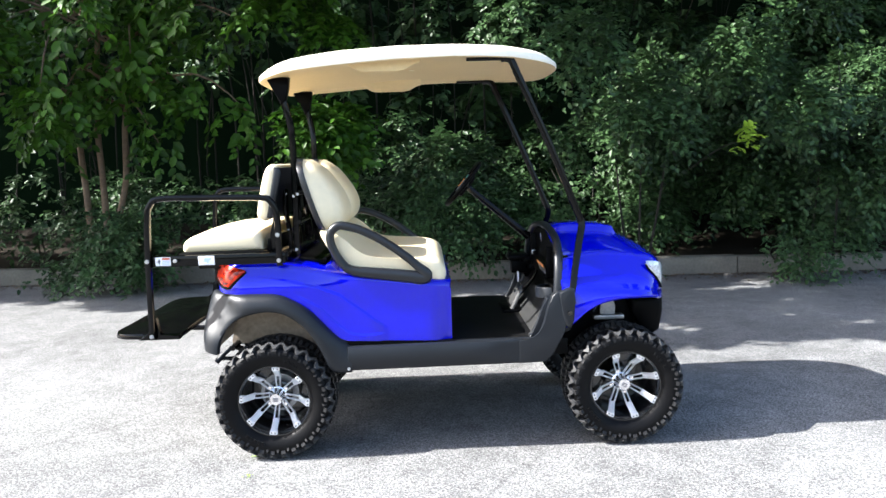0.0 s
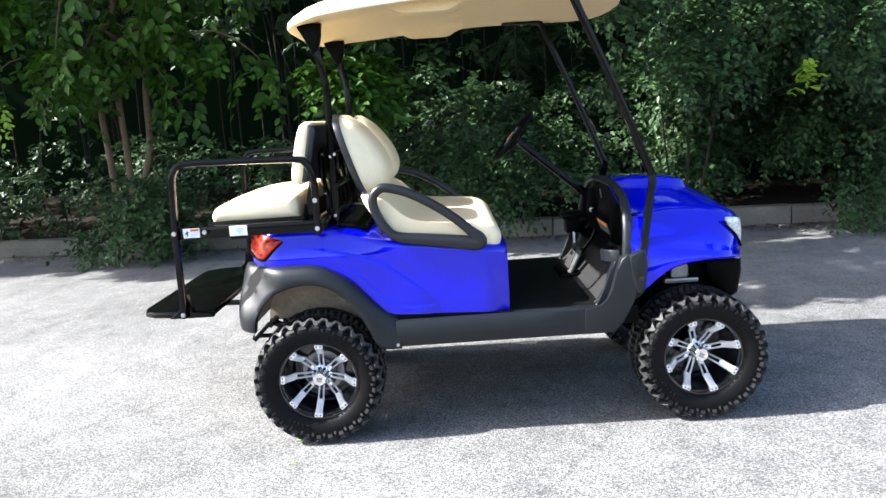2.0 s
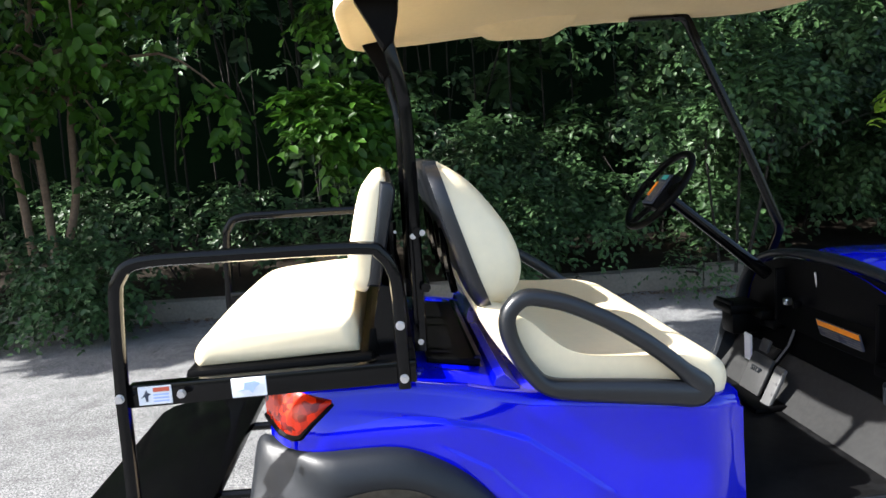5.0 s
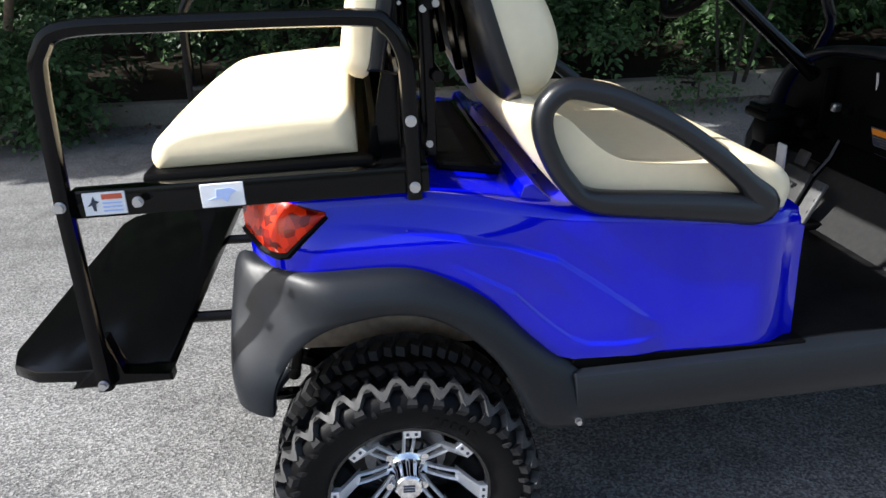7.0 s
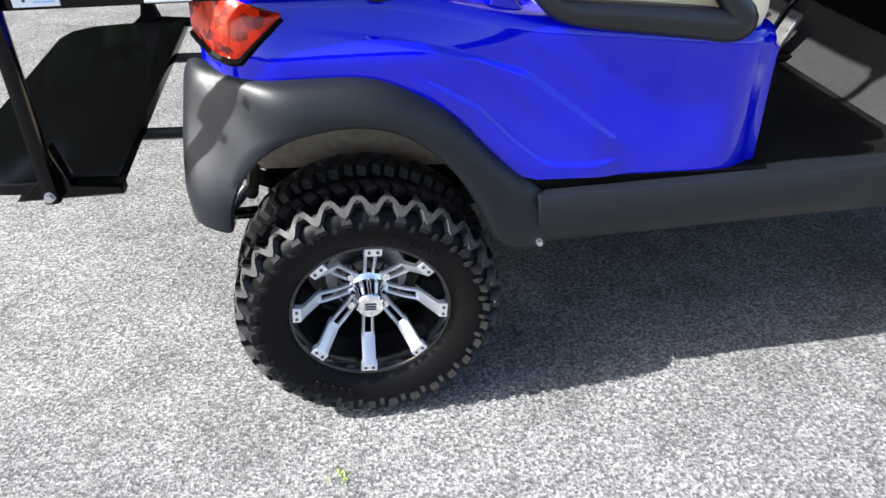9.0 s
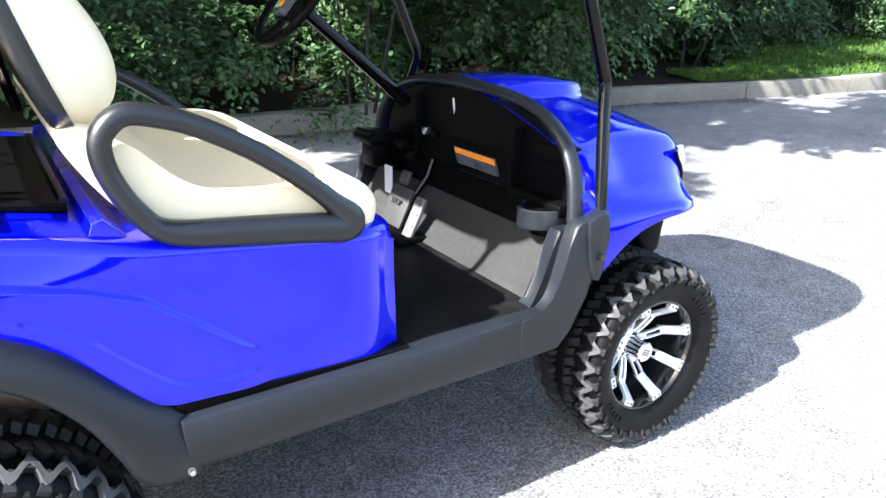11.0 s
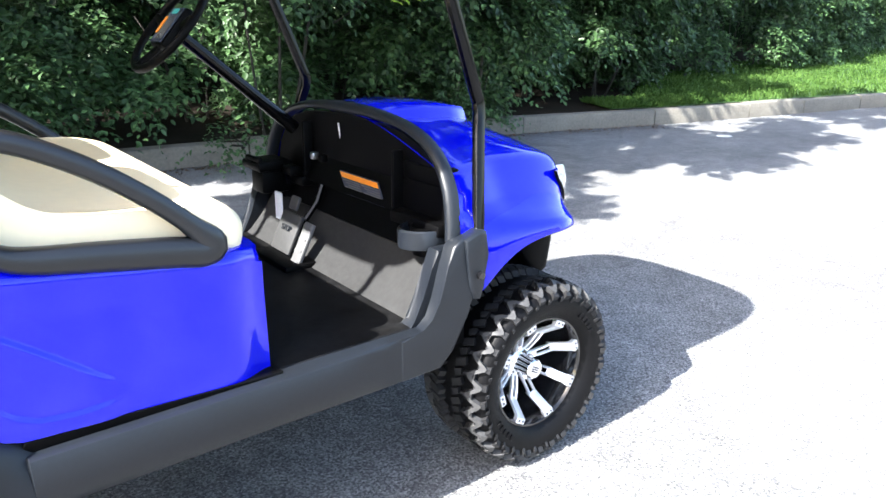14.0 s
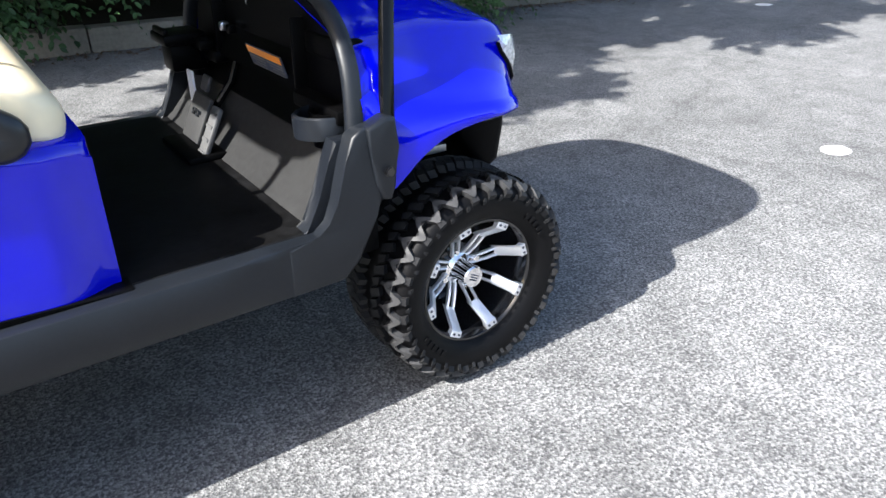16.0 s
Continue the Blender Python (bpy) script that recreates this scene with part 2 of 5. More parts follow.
def part(name, bm, material, parent=None, label="", smooth=True, sharp=40):
    me = bpy.data.meshes.new(name)
    bmesh.ops.recalc_face_normals(bm, faces=bm.faces[:])
    if smooth:
        for f in bm.faces:
            f.smooth = True
        lim = radians(sharp)
        for e in bm.edges:
            if len(e.link_faces) != 2 or e.calc_face_angle(0) > lim:
                e.smooth = False
    bm.to_mesh(me)
    bm.free()
    me.materials.append(material)
    ob = new(name, me)
    if parent is not None:
        ob.parent = parent
        ob.matrix_parent_inverse = Matrix()
    if label:
        tagged(ob, label)
    return ob


def holder(name, label, category, place=(0, 0, 0), group="", kind=""):
    ob = new(name)
    ob.location = place
    return tagged(ob, label, category, group, kind)


def box(x0, x1, y0, y1, z0, z1, bevel=0.0, seg=2, m=None, bm=None):
    bm = bm or bmesh.new()
    vs = bmesh.ops.create_cube(bm, size=1)["verts"]
    for v in vs:
        v.co = Vector(((x0 + x1) / 2 + v.co.x * (x1 - x0), (y0 + y1) / 2 + v.co.y * (y1 - y0), (z0 + z1) / 2 + v.co.z * (z1 - z0)))
    if bevel:
        es = list({e for v in vs for e in v.link_edges})
        r = bmesh.ops.bevel(bm, geom=es, offset=bevel, segments=seg, profile=0.5, affect="EDGES")
        vs = list({v for f in r["faces"] for v in f.verts} | {v for v in vs if v.is_valid})
    if m:
        bmesh.ops.transform(bm, matrix=m, verts=vs)
    return bm


def prism(profile, y0, y1, bevel=0.0, seg=3, bm=None):
    """A side profile of (x, z) drawn out from y0 to y1, its outer edges rounded."""
    bm = bm or bmesh.new()
    a = [bm.verts.new((x, y0, z)) for x, z in profile]
    c = [bm.verts.new((x, y1, z)) for x, z in profile]
    n = len(a)
    f1, f2 = bm.faces.new(a), bm.faces.new(c[::-1])
    for i in range(n):
        bm.faces.new((a[i], c[i], c[(i + 1) % n], a[(i + 1) % n]))
    if bevel:
        bmesh.ops.bevel(bm, geom=list({*f1.edges, *f2.edges}), offset=bevel, segments=seg, profile=0.5, affect="EDGES")
    return bm


def spline(pts, n=8, closed=False):
    """A smooth line through the points."""
    P = [Vector(p) for p in pts]
    k, out = len(P), []
    for i in range(k if closed else k - 1):
        a, b, c, d = (P[(i - 1) % k], P[i], P[(i + 1) % k], P[(i + 2) % k]) if closed else (P[max(i - 1, 0)], P[i], P[i + 1], P[min(i + 2, k - 1)])
        for j in range(n):
            t = j / n
            out.append(0.5 * ((2 * b) + (c - a) * t + (2 * a - 5 * b + 4 * c - d) * t * t + (3 * b - a - 3 * c + d) * t ** 3))
    return out if closed else out + [P[-1]]


def tube(pts, r, seg=12, closed=False, ry=None, power=2.0, bm=None, side=(0, 1, 0)):
    """A bar swept along points; r across, ry along the side direction; power above 2 squares its section."""
    bm = bm or bmesh.new()
    P = [Vector(p) for p in pts]
    n, rings = len(P), []
    side = Vector(side)
    for i, p in enumerate(P):
        t = ((P[(i + 1) % n] - P[i - 1]) if closed else (P[min(i + 1, n - 1)] - P[max(i - 1, 0)])).normalized()
        s = (side - t * side.dot(t))
        s = s.normalized() if s.length > 1e-4 else t.orthogonal().normalized()
        u = t.cross(s)
        ra = r[i] if isinstance(r, (list, tuple)) else r
        rb = ry if ry is not None else ra
        ring = []
        for j in range(seg):
            a = math.tau * (j + 0.5) / seg
            ca, sa = math.cos(a), math.sin(a)
            q = (abs(ca) ** power + abs(sa) ** power) ** (-1 / power)
            ring.append(bm.verts.new(p + u * (ra * ca * q) + s * (rb * sa * q)))
        rings.append(ring)
    for i in range(n if closed else n - 1):
        a, b = rings[i], rings[(i + 1) % n]
        for j in range(seg):
            bm.faces.new((a[j], a[(j + 1) % seg], b[(j + 1) % seg], b[j]))
    if not closed:
        bm.faces.new(rings[0][::-1])
        bm.faces.new(rings[-1])
    return bm


def loft(rows, bm=None, close_u=False):
    bm = bm or bmesh.new()
    g = [[bm.verts.new(p) for p in row] for row in rows]
    for a, b in zip(g, g[1:]):
        n = len(a)
        for j in range(n if close_u else n - 1):
            bm.faces.new((a[j], a[(j + 1) % n], b[(j + 1) % n], b[j]))
    return bm


def lathe(profile, seg=48, bm=None):
    """A profile of (radius, y) turned round the y axis."""
    return loft([[(r * math.cos(a), y, r * math.sin(a)) for r, y in profile] for a in [math.tau * k / seg for k in range(seg + 1)]], bm)


def disc_y(x, z, y0, y1, r, seg=12, bm=None, bevel=0.0):
    """A short cylinder along y."""
    bm = bm or bmesh.new()
    prof = [(0.0005, y0), (r - bevel, y0), (r, y0 + bevel * (1 if y1 > y0 else -1)), (r, y1), (0.0005, y1)] if bevel else [(0.0005, y0), (r, y0), (r, y1), (0.0005, y1)]
    return loft([[(x + q * math.cos(a), y, z + q * math.sin(a)) for q, y in prof] for a in [math.tau * k / seg for k in range(seg + 1)]], bm)


def weld(bm, d=0.0004):
    bmesh.ops.remove_doubles(bm, verts=bm.verts[:], dist=d)
    return bm


def lerp(tab, x):
    return float(np.interp(x, [a for a, _ in tab], [b for _, b in tab]))


def bolt(x, y, z, r, parent, material=None, way=-1, name="bolt"):
    bm = disc_y(x, z, y, y + way * 0.003, r * 1.18, 14)
    bm = disc_y(x, z, y + way * 0.004, y + way * 0.011, r, 6, bm)
    return part(name, weld(bm, 0.0001), material or ZINC, parent, sharp=25)

# ---- the ground, kerb and verge ----
KERB = [(-30, 8.6), (-8, 6.05), (-4.1, 5.62), (-2.3, 5.38), (1.4, 4.95), (2.8, 4.84), (4.3, 4.79), (6.5, 4.62), (8.0, 4.22), (9.7, 3.93), (12.2, 3.55), (16, 2.7), (30, 0.0)]


def kerb_y(x):
    return lerp(KERB, x)


KLINE = [Vector((x, kerb_y(x), 0)) for x in np.arange(-30, 30.01, 0.25)]

bm = bmesh.new()
for a in ((-400, -400), (400, -400), (400, 400), (-400, 400)):
    bm.verts.new((*a, 0))
bm.faces.new(bm.verts[:])
tagged(part("ground", bm, ASPHALT, smooth=False), "worn pale grey chip-sealed asphalt of a parking lot", "ground", kind="structure")


BANK = [(0.12, -0.01), (0.5, 0.03), (1.2, 0.08), (2.5, 0.14), (6, 0.30), (30, 0.6)]


def verge():
    rows = []
    for p in KLINE[::2]:
        rows.append([(p.x, p.y + d, 0.175 + h + 0.03 * noise.noise((p.x * 0.7, d, 3))) for d, h in BANK])
    bm = loft(rows)
    return tagged(part("verge_ground", bm, SOIL), "dark bare soil bank behind the kerb under the bushes", "ground", kind="structure")


verge()

kerb = holder("kerb", "weathered tan concrete kerb with joints along the parking lot", "kerb", kind="structure")


def kerb_blocks():
    rng = random.Random(5)
    lengths, pos = [], -12.0
    while pos < 17:
        step = 1.15 + rng.random() * 0.9
        a, b = Vector((pos, kerb_y(pos), 0)), Vector((pos + step, kerb_y(pos + step), 0))
        d = (b - a)
        ln = d.length - 0.014
        h = 0.195 + rng.uniform(-0.008, 0.008)
        bm = bmesh.new()
        prof = [(0.0, -0.05), (0.0, h - 0.03), (0.012, h - 0.008), (0.035, h), (0.15, h), (0.15, -0.05)]
        rows = []
        for t in np.linspace(0, 1, 9):
            w = 0.006 * noise.noise((pos + t * step, 1.7, 0))
            rows.append([(t * ln, y + w + 0.004 * noise.noise((pos * 3 + t * 7, y * 9, z * 9)), z + (0.005 * noise.noise((pos * 2 + t * 9, 4, 4)) if z > 0 else 0)) for y, z in prof])
        bm = loft(rows)
        bm.verts.ensure_lookup_table()
        k = len(prof)
        bm.faces.new(bm.verts[:k])
        bm.faces.new(bm.verts[-k:])
        ob = part("kerb_block", bm, CONC, kerb)
        ob.matrix_basis = Matrix.Translation(a) @ Matrix.Rotation(math.atan2(d.y, d.x), 4, "Z")
        pos += step


kerb_blocks()

# ---- the golf cart ----
CY = 0.545


def mir(y):
    return 2 * CY - y


cart = holder("golf_cart", "lifted blue golf cart with cream seats and roof on knobbly tyres", "golf cart")


def smooth01(t):
    t = min(max(t, 0.0), 1.0)
    return t * t * (3 - 2 * t)


# rear body: stations along x, each a section from the lower edge over the shoulder to the middle, and mirrored
BODY_TOP = [(-0.262, 0.885), (-0.24, 0.912), (-0.15, 0.928), (0.04, 0.925), (0.20, 0.898), (0.344, 0.868), (0.60, 0.838), (0.80, 0.816), (0.850, 0.806)]
BODY_LOW = [(-0.262, 0.765), (-0.20, 0.768), (-0.06, 0.772), (0.07, 0.752), (0.17, 0.690), (0.25, 0.610), (0.306, 0.563), (0.36, 0.548), (0.60, 0.540), (0.850, 0.530)]
CREASE = [(-0.3, 0.878), (-0.04, 0.860), (0.08, 0.842), (0.164, 0.822), (0.235, 0.804), (0.325, 0.769), (0.43, 0.690), (0.497, 0.637), (0.555, 0.600), (0.9, 0.50)]
CREASE2 = [(0.05, 0.81), (0.14, 0.768), (0.24, 0.708), (0.30, 0.645), (0.355, 0.597), (0.39, 0.580), (0.45, 0.575), (0.51, 0.578), (0.60, 0.59), (0.9, 0.6)]



def body_side(x, z):
    """The near side's y."""
    y = 0.004
    d = -x - 0.10
    if d > 0:
        y += 0.13 * (d / 0.165) ** 2.6
    fade = smooth01((x + 0.12) / 0.25) * (1 - smooth01((x - 0.46) / 0.10))
    d1 = lerp(CREASE, x) - z
    y -= fade * (0.008 * smooth01(d1 / 0.013 + 0.5) - 0.007 * smooth01((d1 - 0.008) / 0.16))
    fade2 = smooth01((x - 0.10) / 0.08) * (1 - smooth01((x - 0.48) / 0.07))
    d2 = lerp(CREASE2, x) - z
    y -= fade2 * (0.005 * smooth01(d2 / 0.012 + 0.5) - 0.005 * smooth01((d2 - 0.006) / 0.09))
    y -= 0.008 * smooth01((0.74 - z) / 0.22)
    y += 0.035 * smooth01((z - 0.80) / 0.14) * smooth01((0.5 - x) / 0.4)
    y += 0.038 * smooth01((x - 0.70) / 0.15) ** 3
    return y


def rear_body():
    rows = []
    xs = list(np.linspace(-0.262, -0.16, 9)) + list(np.linspace(-0.145, 0.62, 150)) + list(np.linspace(0.64, 0.850, 14))
    for x in xs:
        zt, zb = lerp(BODY_TOP, x), lerp(BODY_LOW, x)
        half = []
        for u in np.linspace(0, 1, 110):
            z = zb + (zt - 0.028 - zb) * u
            half.append((x, body_side(x, z), z))
        y0 = half[-1][1]
        for a in (20, 45, 70, 90):
            half.append((x, y0 + 0.028 * (1 - math.cos(radians(a))), zt - 0.028 + 0.028 * math.sin(radians(a))))
        for y in (0.10, 0.25, 0.40):
            half.append((x, max(y, y0 + 0.03), zt + 0.004))
        rows.append([Vector(p) for p in half] + [Vector((x, mir(p[1]), p[2])) for p in half[::-1]])
    bm = loft(rows)
    bm.verts.ensure_lookup_table()
    n = len(rows[0])
    bm.faces.new(bm.verts[:n])
    bm.faces.new(bm.verts[-n:])
    es = [e for e in bm.edges if all(v.co.x > 0.848 for v in e.verts) and len(e.link_faces) == 2]
    bmesh.ops.bevel(bm, geom=es, offset=0.018, segments=3, profile=0.5, affect="EDGES")
    return part("rear_body", bm, BLUE, cart, "glossy royal blue moulded body panel", sharp=50)


rear_body()


def fender_flare(near):
    """The grey arch over a rear wheel: rings from its outer edge over a bulge to the inner lip."""
    outer = [(-0.316, 0.525), (-0.320, 0.60), (-0.312, 0.70), (-0.290, 0.785), (-0.22, 0.785), (-0.10, 0.785), (0.03, 0.782), (0.11, 0.752), (0.19, 0.700), (0.26, 0.625), (0.315, 0.572), (0.352, 0.550), (0.376, 0.528)]
    inner = [(-0.238, 0.512), (-0.230, 0.562), (-0.210, 0.604), (-0.182, 0.643), (-0.13, 0.678), (-0.06, 0.698), (0.01, 0.703), (0.08, 0.686), (0.145, 0.640), (0.20, 0.575), (0.24, 0.50), (0.285, 0.412), (0.376, 0.402)]
    o = spline([(x, 0, z) for x, z in outer], 4)
    i = spline([(x, 0, z) for x, z in inner], 4)
    rows = []
    n = len(o)
    for k, (a, b) in enumerate(zip(o, i)):
        row = []
        wrap = 0.125 * smooth01((-0.10 - a.x) / 0.2) ** 1.5 * (0.15 + 0.85 * smooth01((a.z - 0.56) / 0.22))
        for u, dy in ((0.0, 0.014), (0.04, -0.012), (0.15, -0.030), (0.35, -0.044), (0.6, -0.052), (0.85, -0.054), (0.96, -0.050), (1.0, -0.040), (1.0, -0.012)):
            p = a.lerp(b, u)
            w = wrap * (1 - u) ** 0.8
            y = dy + w + (0.010 * smooth01((k - 0.75 * n) / (0.25 * n)))
            row.append(Vector((p.x, y if near else mir(y), p.z)))
        rows.append(row)
    bm = loft(rows)
    bm.verts.ensure_lookup_table()
    m = len(rows[0])
    edge = [bm.verts[j] for j in range(m)]
    foot = [bm.verts.new(edge[j].co + Vector((0.004, 0.02 if near else -0.02, 0.006))) for j in range(m)]
    for j in range(m - 1):
        bm.faces.new((edge[j], edge[j + 1], foot[j + 1], foot[j]))
    return part("fender_flare", bm, GREY, cart, "matt dark grey plastic wheel arch", sharp=60)


fender_flare(True)
fender_flare(False)


def wheel_liner(y0, y1):
    a = [(-0.238, 0.545), (-0.228, 0.59), (-0.19, 0.65), (-0.10, 0.70), (0.01, 0.712), (0.10, 0.69), (0.17, 0.63), (0.22, 0.56), (0.262, 0.46)]
    s = spline([(x, 0, z) for x, z in a], 3)
    bm = loft([[(p.x, y0, p.z), (p.x, y1, p.z)] for p in s])
    return part("wheel_well", bm, LINER, cart, "dusty brown wheel well lining")


for y0, y1 in ((0.235, 0.243), (mir(0.243), mir(0.235))):
    part("wheel_well_wall", prism([(-0.245, 0.50), (-0.232, 0.58), (-0.19, 0.648), (-0.10, 0.698), (0.01, 0.710), (0.10, 0.688), (0.17, 0.628), (0.215, 0.56), (0.24, 0.47)], y0, y1), LINER, cart, "dusty brown inner wall of the wheel well")
wheel_liner(-0.03, 0.30)
wheel_liner(mir(-0.03), mir(0.30))


def sill(near):
    """The grey rocker panel, with a shoulder along its top."""
    sec = [(0.075, 0.524), (-0.026, 0.524), (-0.034, 0.520), (-0.039, 0.508), (-0.043, 0.485), (-0.044, 0.462), (-0.039, 0.430), (-0.026, 0.410), (0.02, 0.403), (0.10, 0.403)]
    rows = []
    for x in (0.355, 0.36, 0.60, 0.90, 1.0, 1.05, 1.10, 1.15, 1.20, 1.27):
        lift = 0.010 * (x - 0.36)
        grow = 0.0 if x > 0.356 else 0.012
        flat = -0.044 + 0.018 * smooth01((x - 0.95) / 0.22)
        rows.append([Vector((x, max(y + grow, flat) if near else mir(max(y + grow, flat)), z + lift)) for y, z in sec])
    bm = loft(rows)
    return part("rocker_panel", bm, GREY, cart, "matt dark grey plastic sill")


for near in (True, False):
    sill(near)
    y0, y1 = (-0.044, 0.05) if near else (mir(0.05), mir(-0.044))
    bolt(0.362, y0 if near else y1, 0.424, 0.006, cart, way=-1 if near else 1)
    # black strip under the blue panel
    prof = [(0.345, 0.518), (0.86, 0.516), (0.862, 0.532), (0.60, 0.541), (0.36, 0.549)]
    y0, y1 = (-0.008, 0.05) if near else (mir(0.05), mir(-0.008))
    part("trim_strip", prism(prof, y0, y1, 0.003, 1), BLACKP, cart)


def cowl_side(near):
    """The grey side of the front cowl, rising from the sill to the dash."""
    prof = [(1.16, 0.415), (1.285, 0.418), (1.325, 0.455), (1.372, 0.550), (1.392, 0.600), (1.404, 0.66), (1.398, 0.735), (1.370, 0.752), (1.345, 0.750), (1.322, 0.735), (1.305, 0.69), (1.280, 0.60), (1.262, 0.555), (1.235, 0.533), (1.16, 0.528)]
    y0, y1 = (-0.028, 0.018) if near else (mir(0.018), mir(-0.028))
    part("cowl_side", prism(prof, y0, y1, 0.007, 3), GREY, cart, "matt dark grey plastic cowl side")
    # thin inner step
    prof = [(1.195, 0.525), (1.235, 0.545), (1.262, 0.60), (1.285, 0.68), (1.30, 0.722), (1.345, 0.722), (1.34, 0.70), (1.31, 0.60), (1.27, 0.52)]
    y0, y1 = (0.012, 0.052) if near else (mir(0.052), mir(0.012))
    part("cowl_lip", prism(prof, y0, y1, 0.006, 2), GREY, cart)
    # bracket that holds the roof post
    prof = [(1.352, 0.748), (1.400, 0.768), (1.424, 0.762), (1.428, 0.70), (1.420, 0.61), (1.408, 0.580), (1.386, 0.585), (1.370, 0.63), (1.360, 0.70)]
    y0, y1 = (-0.036, 0.01) if near else (mir(0.01), mir(-0.036))
    br = part("post_bracket", prism(prof, y0, y1, 0.010, 3), GREY, cart)
    bolt(1.400, y0 if near else y1, 0.650, 0.010, br, GLOSSB, -1 if near else 1)


cowl_side(True)
cowl_side(False)


def dash_hoop():
    """The grey rim round the dash, an arch across the cart."""
    near = [(0.020, 0.735), (0.030, 0.80), (0.050, 0.862), (0.094, 0.922), (0.165, 0.968), (0.27, 0.997), (0.40, 1.010), (0.545, 1.014)]
    pts = near + [(mir(y), z) for y, z in near[-2::-1]]
    P = spline([(1.352 + (z - 0.775) * 0.09, y, z) for y, z in pts], 5)
    rows = []
    for p in P:
        c = Vector((p.x, CY, 0.80))
        d = Vector((0, p.y - CY, p.z - 0.80)).normalized()
        ring = []
        for dx, dr in ((-0.014, -0.008), (-0.017, 0.002), (-0.012, 0.012), (0.0, 0.017), (0.018, 0.016), (0.026, 0.0), (0.022, -0.016), (0.0, -0.018)):
            ring.append(Vector((p.x + dx, p.y, p.z)) + d * dr)
        rows.append(ring)
    bm = loft(rows, close_u=True)
    return part("dash_hoop", bm, GREY, cart, "matt dark grey plastic rim round the dash", sharp=60)


dash_hoop()


# front cowl: sections from the wheel-arch edge up the side over the bonnet
def hood():
    st = [  # x, arch edge z, fender y, ledge z, side y, side top z, crown z
        (1.368, 0.566, -0.010, 0.770, 0.026, 0.880, 1.004),
        (1.420, 0.592, -0.026, 0.773, 0.044, 0.893, 1.010),
        (1.490, 0.652, -0.032, 0.772, 0.066, 0.899, 1.014),
        (1.560, 0.688, -0.034, 0.768, 0.088, 0.902, 1.010),
        (1.640, 0.704, -0.034, 0.762, 0.094, 0.899, 1.002),
        (1.720, 0.707, -0.028, 0.754, 0.098, 0.893, 0.980),
        (1.790, 0.701, 0.004, 0.744, 0.104, 0.883, 0.952),
        (1.832, 0.690, 0.050, 0.734, 0.114, 0.873, 0.930),
        (1.866, 0.676, 0.104, 0.723, 0.142, 0.860, 0.906),
        (1.895, 0.664, 0.165, 0.714, 0.190, 0.845, 0.880),
        (1.922, 0.656, 0.230, 0.706, 0.270, 0.824, 0.850),
        (1.944, 0.650, 0.320, 0.700, 0.360, 0.796, 0.816),
        (1.956, 0.648, 0.410, 0.695, 0.450, 0.756, 0.772)]
    rows = []
    for x, za, yf, zl, ys, zs, zc in st:
        h = [(yf + 0.03, za + 0.004), (yf + 0.012, za), (yf, za + 0.008), (yf - 0.002, za + 0.3 * (zl - za)), (yf + 0.006, za + 0.68 * (zl - za)), (yf + 0.022, zl - 0.006),
             (yf + 0.45 * (ys - yf), zl + 0.010), (yf + 0.66 * (ys - yf), zl + 0.030), (yf + 0.80 * (ys - yf), zl + 0.35 * (zs - zl)), (yf + 0.92 * (ys - yf), zl + 0.62 * (zs - zl)), (ys + 0.006, zs - 0.034), (ys + 0.018, zs - 0.010), (ys + 0.034, zs + 0.006), (ys + 0.058, zs + 0.016)]
        top = [(0.12, 0.17), (0.26, 0.36), (0.42, 0.57), (0.60, 0.77), (0.80, 0.93), (1.0, 1.0)]
        y1, z1 = h[-1]
        for u, w in top:
            h.append((y1 + (CY - y1) * u, z1 + (zc - z1) * w))
        rows.append([Vector((x, y, z)) for y, z in h] + [Vector((x, mir(y), z)) for y, z in h[-2::-1]])
    fine = []
    for j in range(len(rows[0])):
        fine.append(spline([r[j] for r in rows], 4))
    bm = loft([list(c) for c in zip(*fine)])
    bm.verts.ensure_lookup_table()
    bm.faces.new(bm.verts[-len(rows[0]):])
    return part("front_cowl", bm, BLUE, cart, "glossy royal blue bonnet and front wings", sharp=38)


hood()
bm = bmesh.new()
rows = []
for x, w, zc in ((1.40, 0.140, 1.008), (1.45, 0.150, 1.020), (1.55, 0.145, 1.022), (1.64, 0.135, 1.016), (1.715, 0.125, 1.004), (1.735, 0.115, 0.978)):
    rows.append([Vector((x, CY + w * s, zc + dz)) for s, dz in ((-1.1, -0.034), (-1.0, -0.006), (-0.9, 0.004), (0, 0.008), (0.9, 0.004), (1.0, -0.006), (1.1, -0.034))])
part("bonnet_scoop", loft(rows, bm), BLUE, cart, "raised blue scoop on the bonnet", sharp=35)

# bumper, lamps
part("front_bumper", prism([(1.74, 0.672), (1.915, 0.668), (1.918, 0.60), (1.900, 0.50), (1.860, 0.475), (1.80, 0.500), (1.76, 0.60)], 0.19, mir(0.19), 0.03, 3), BLACKP, cart, "black plastic front bumper")


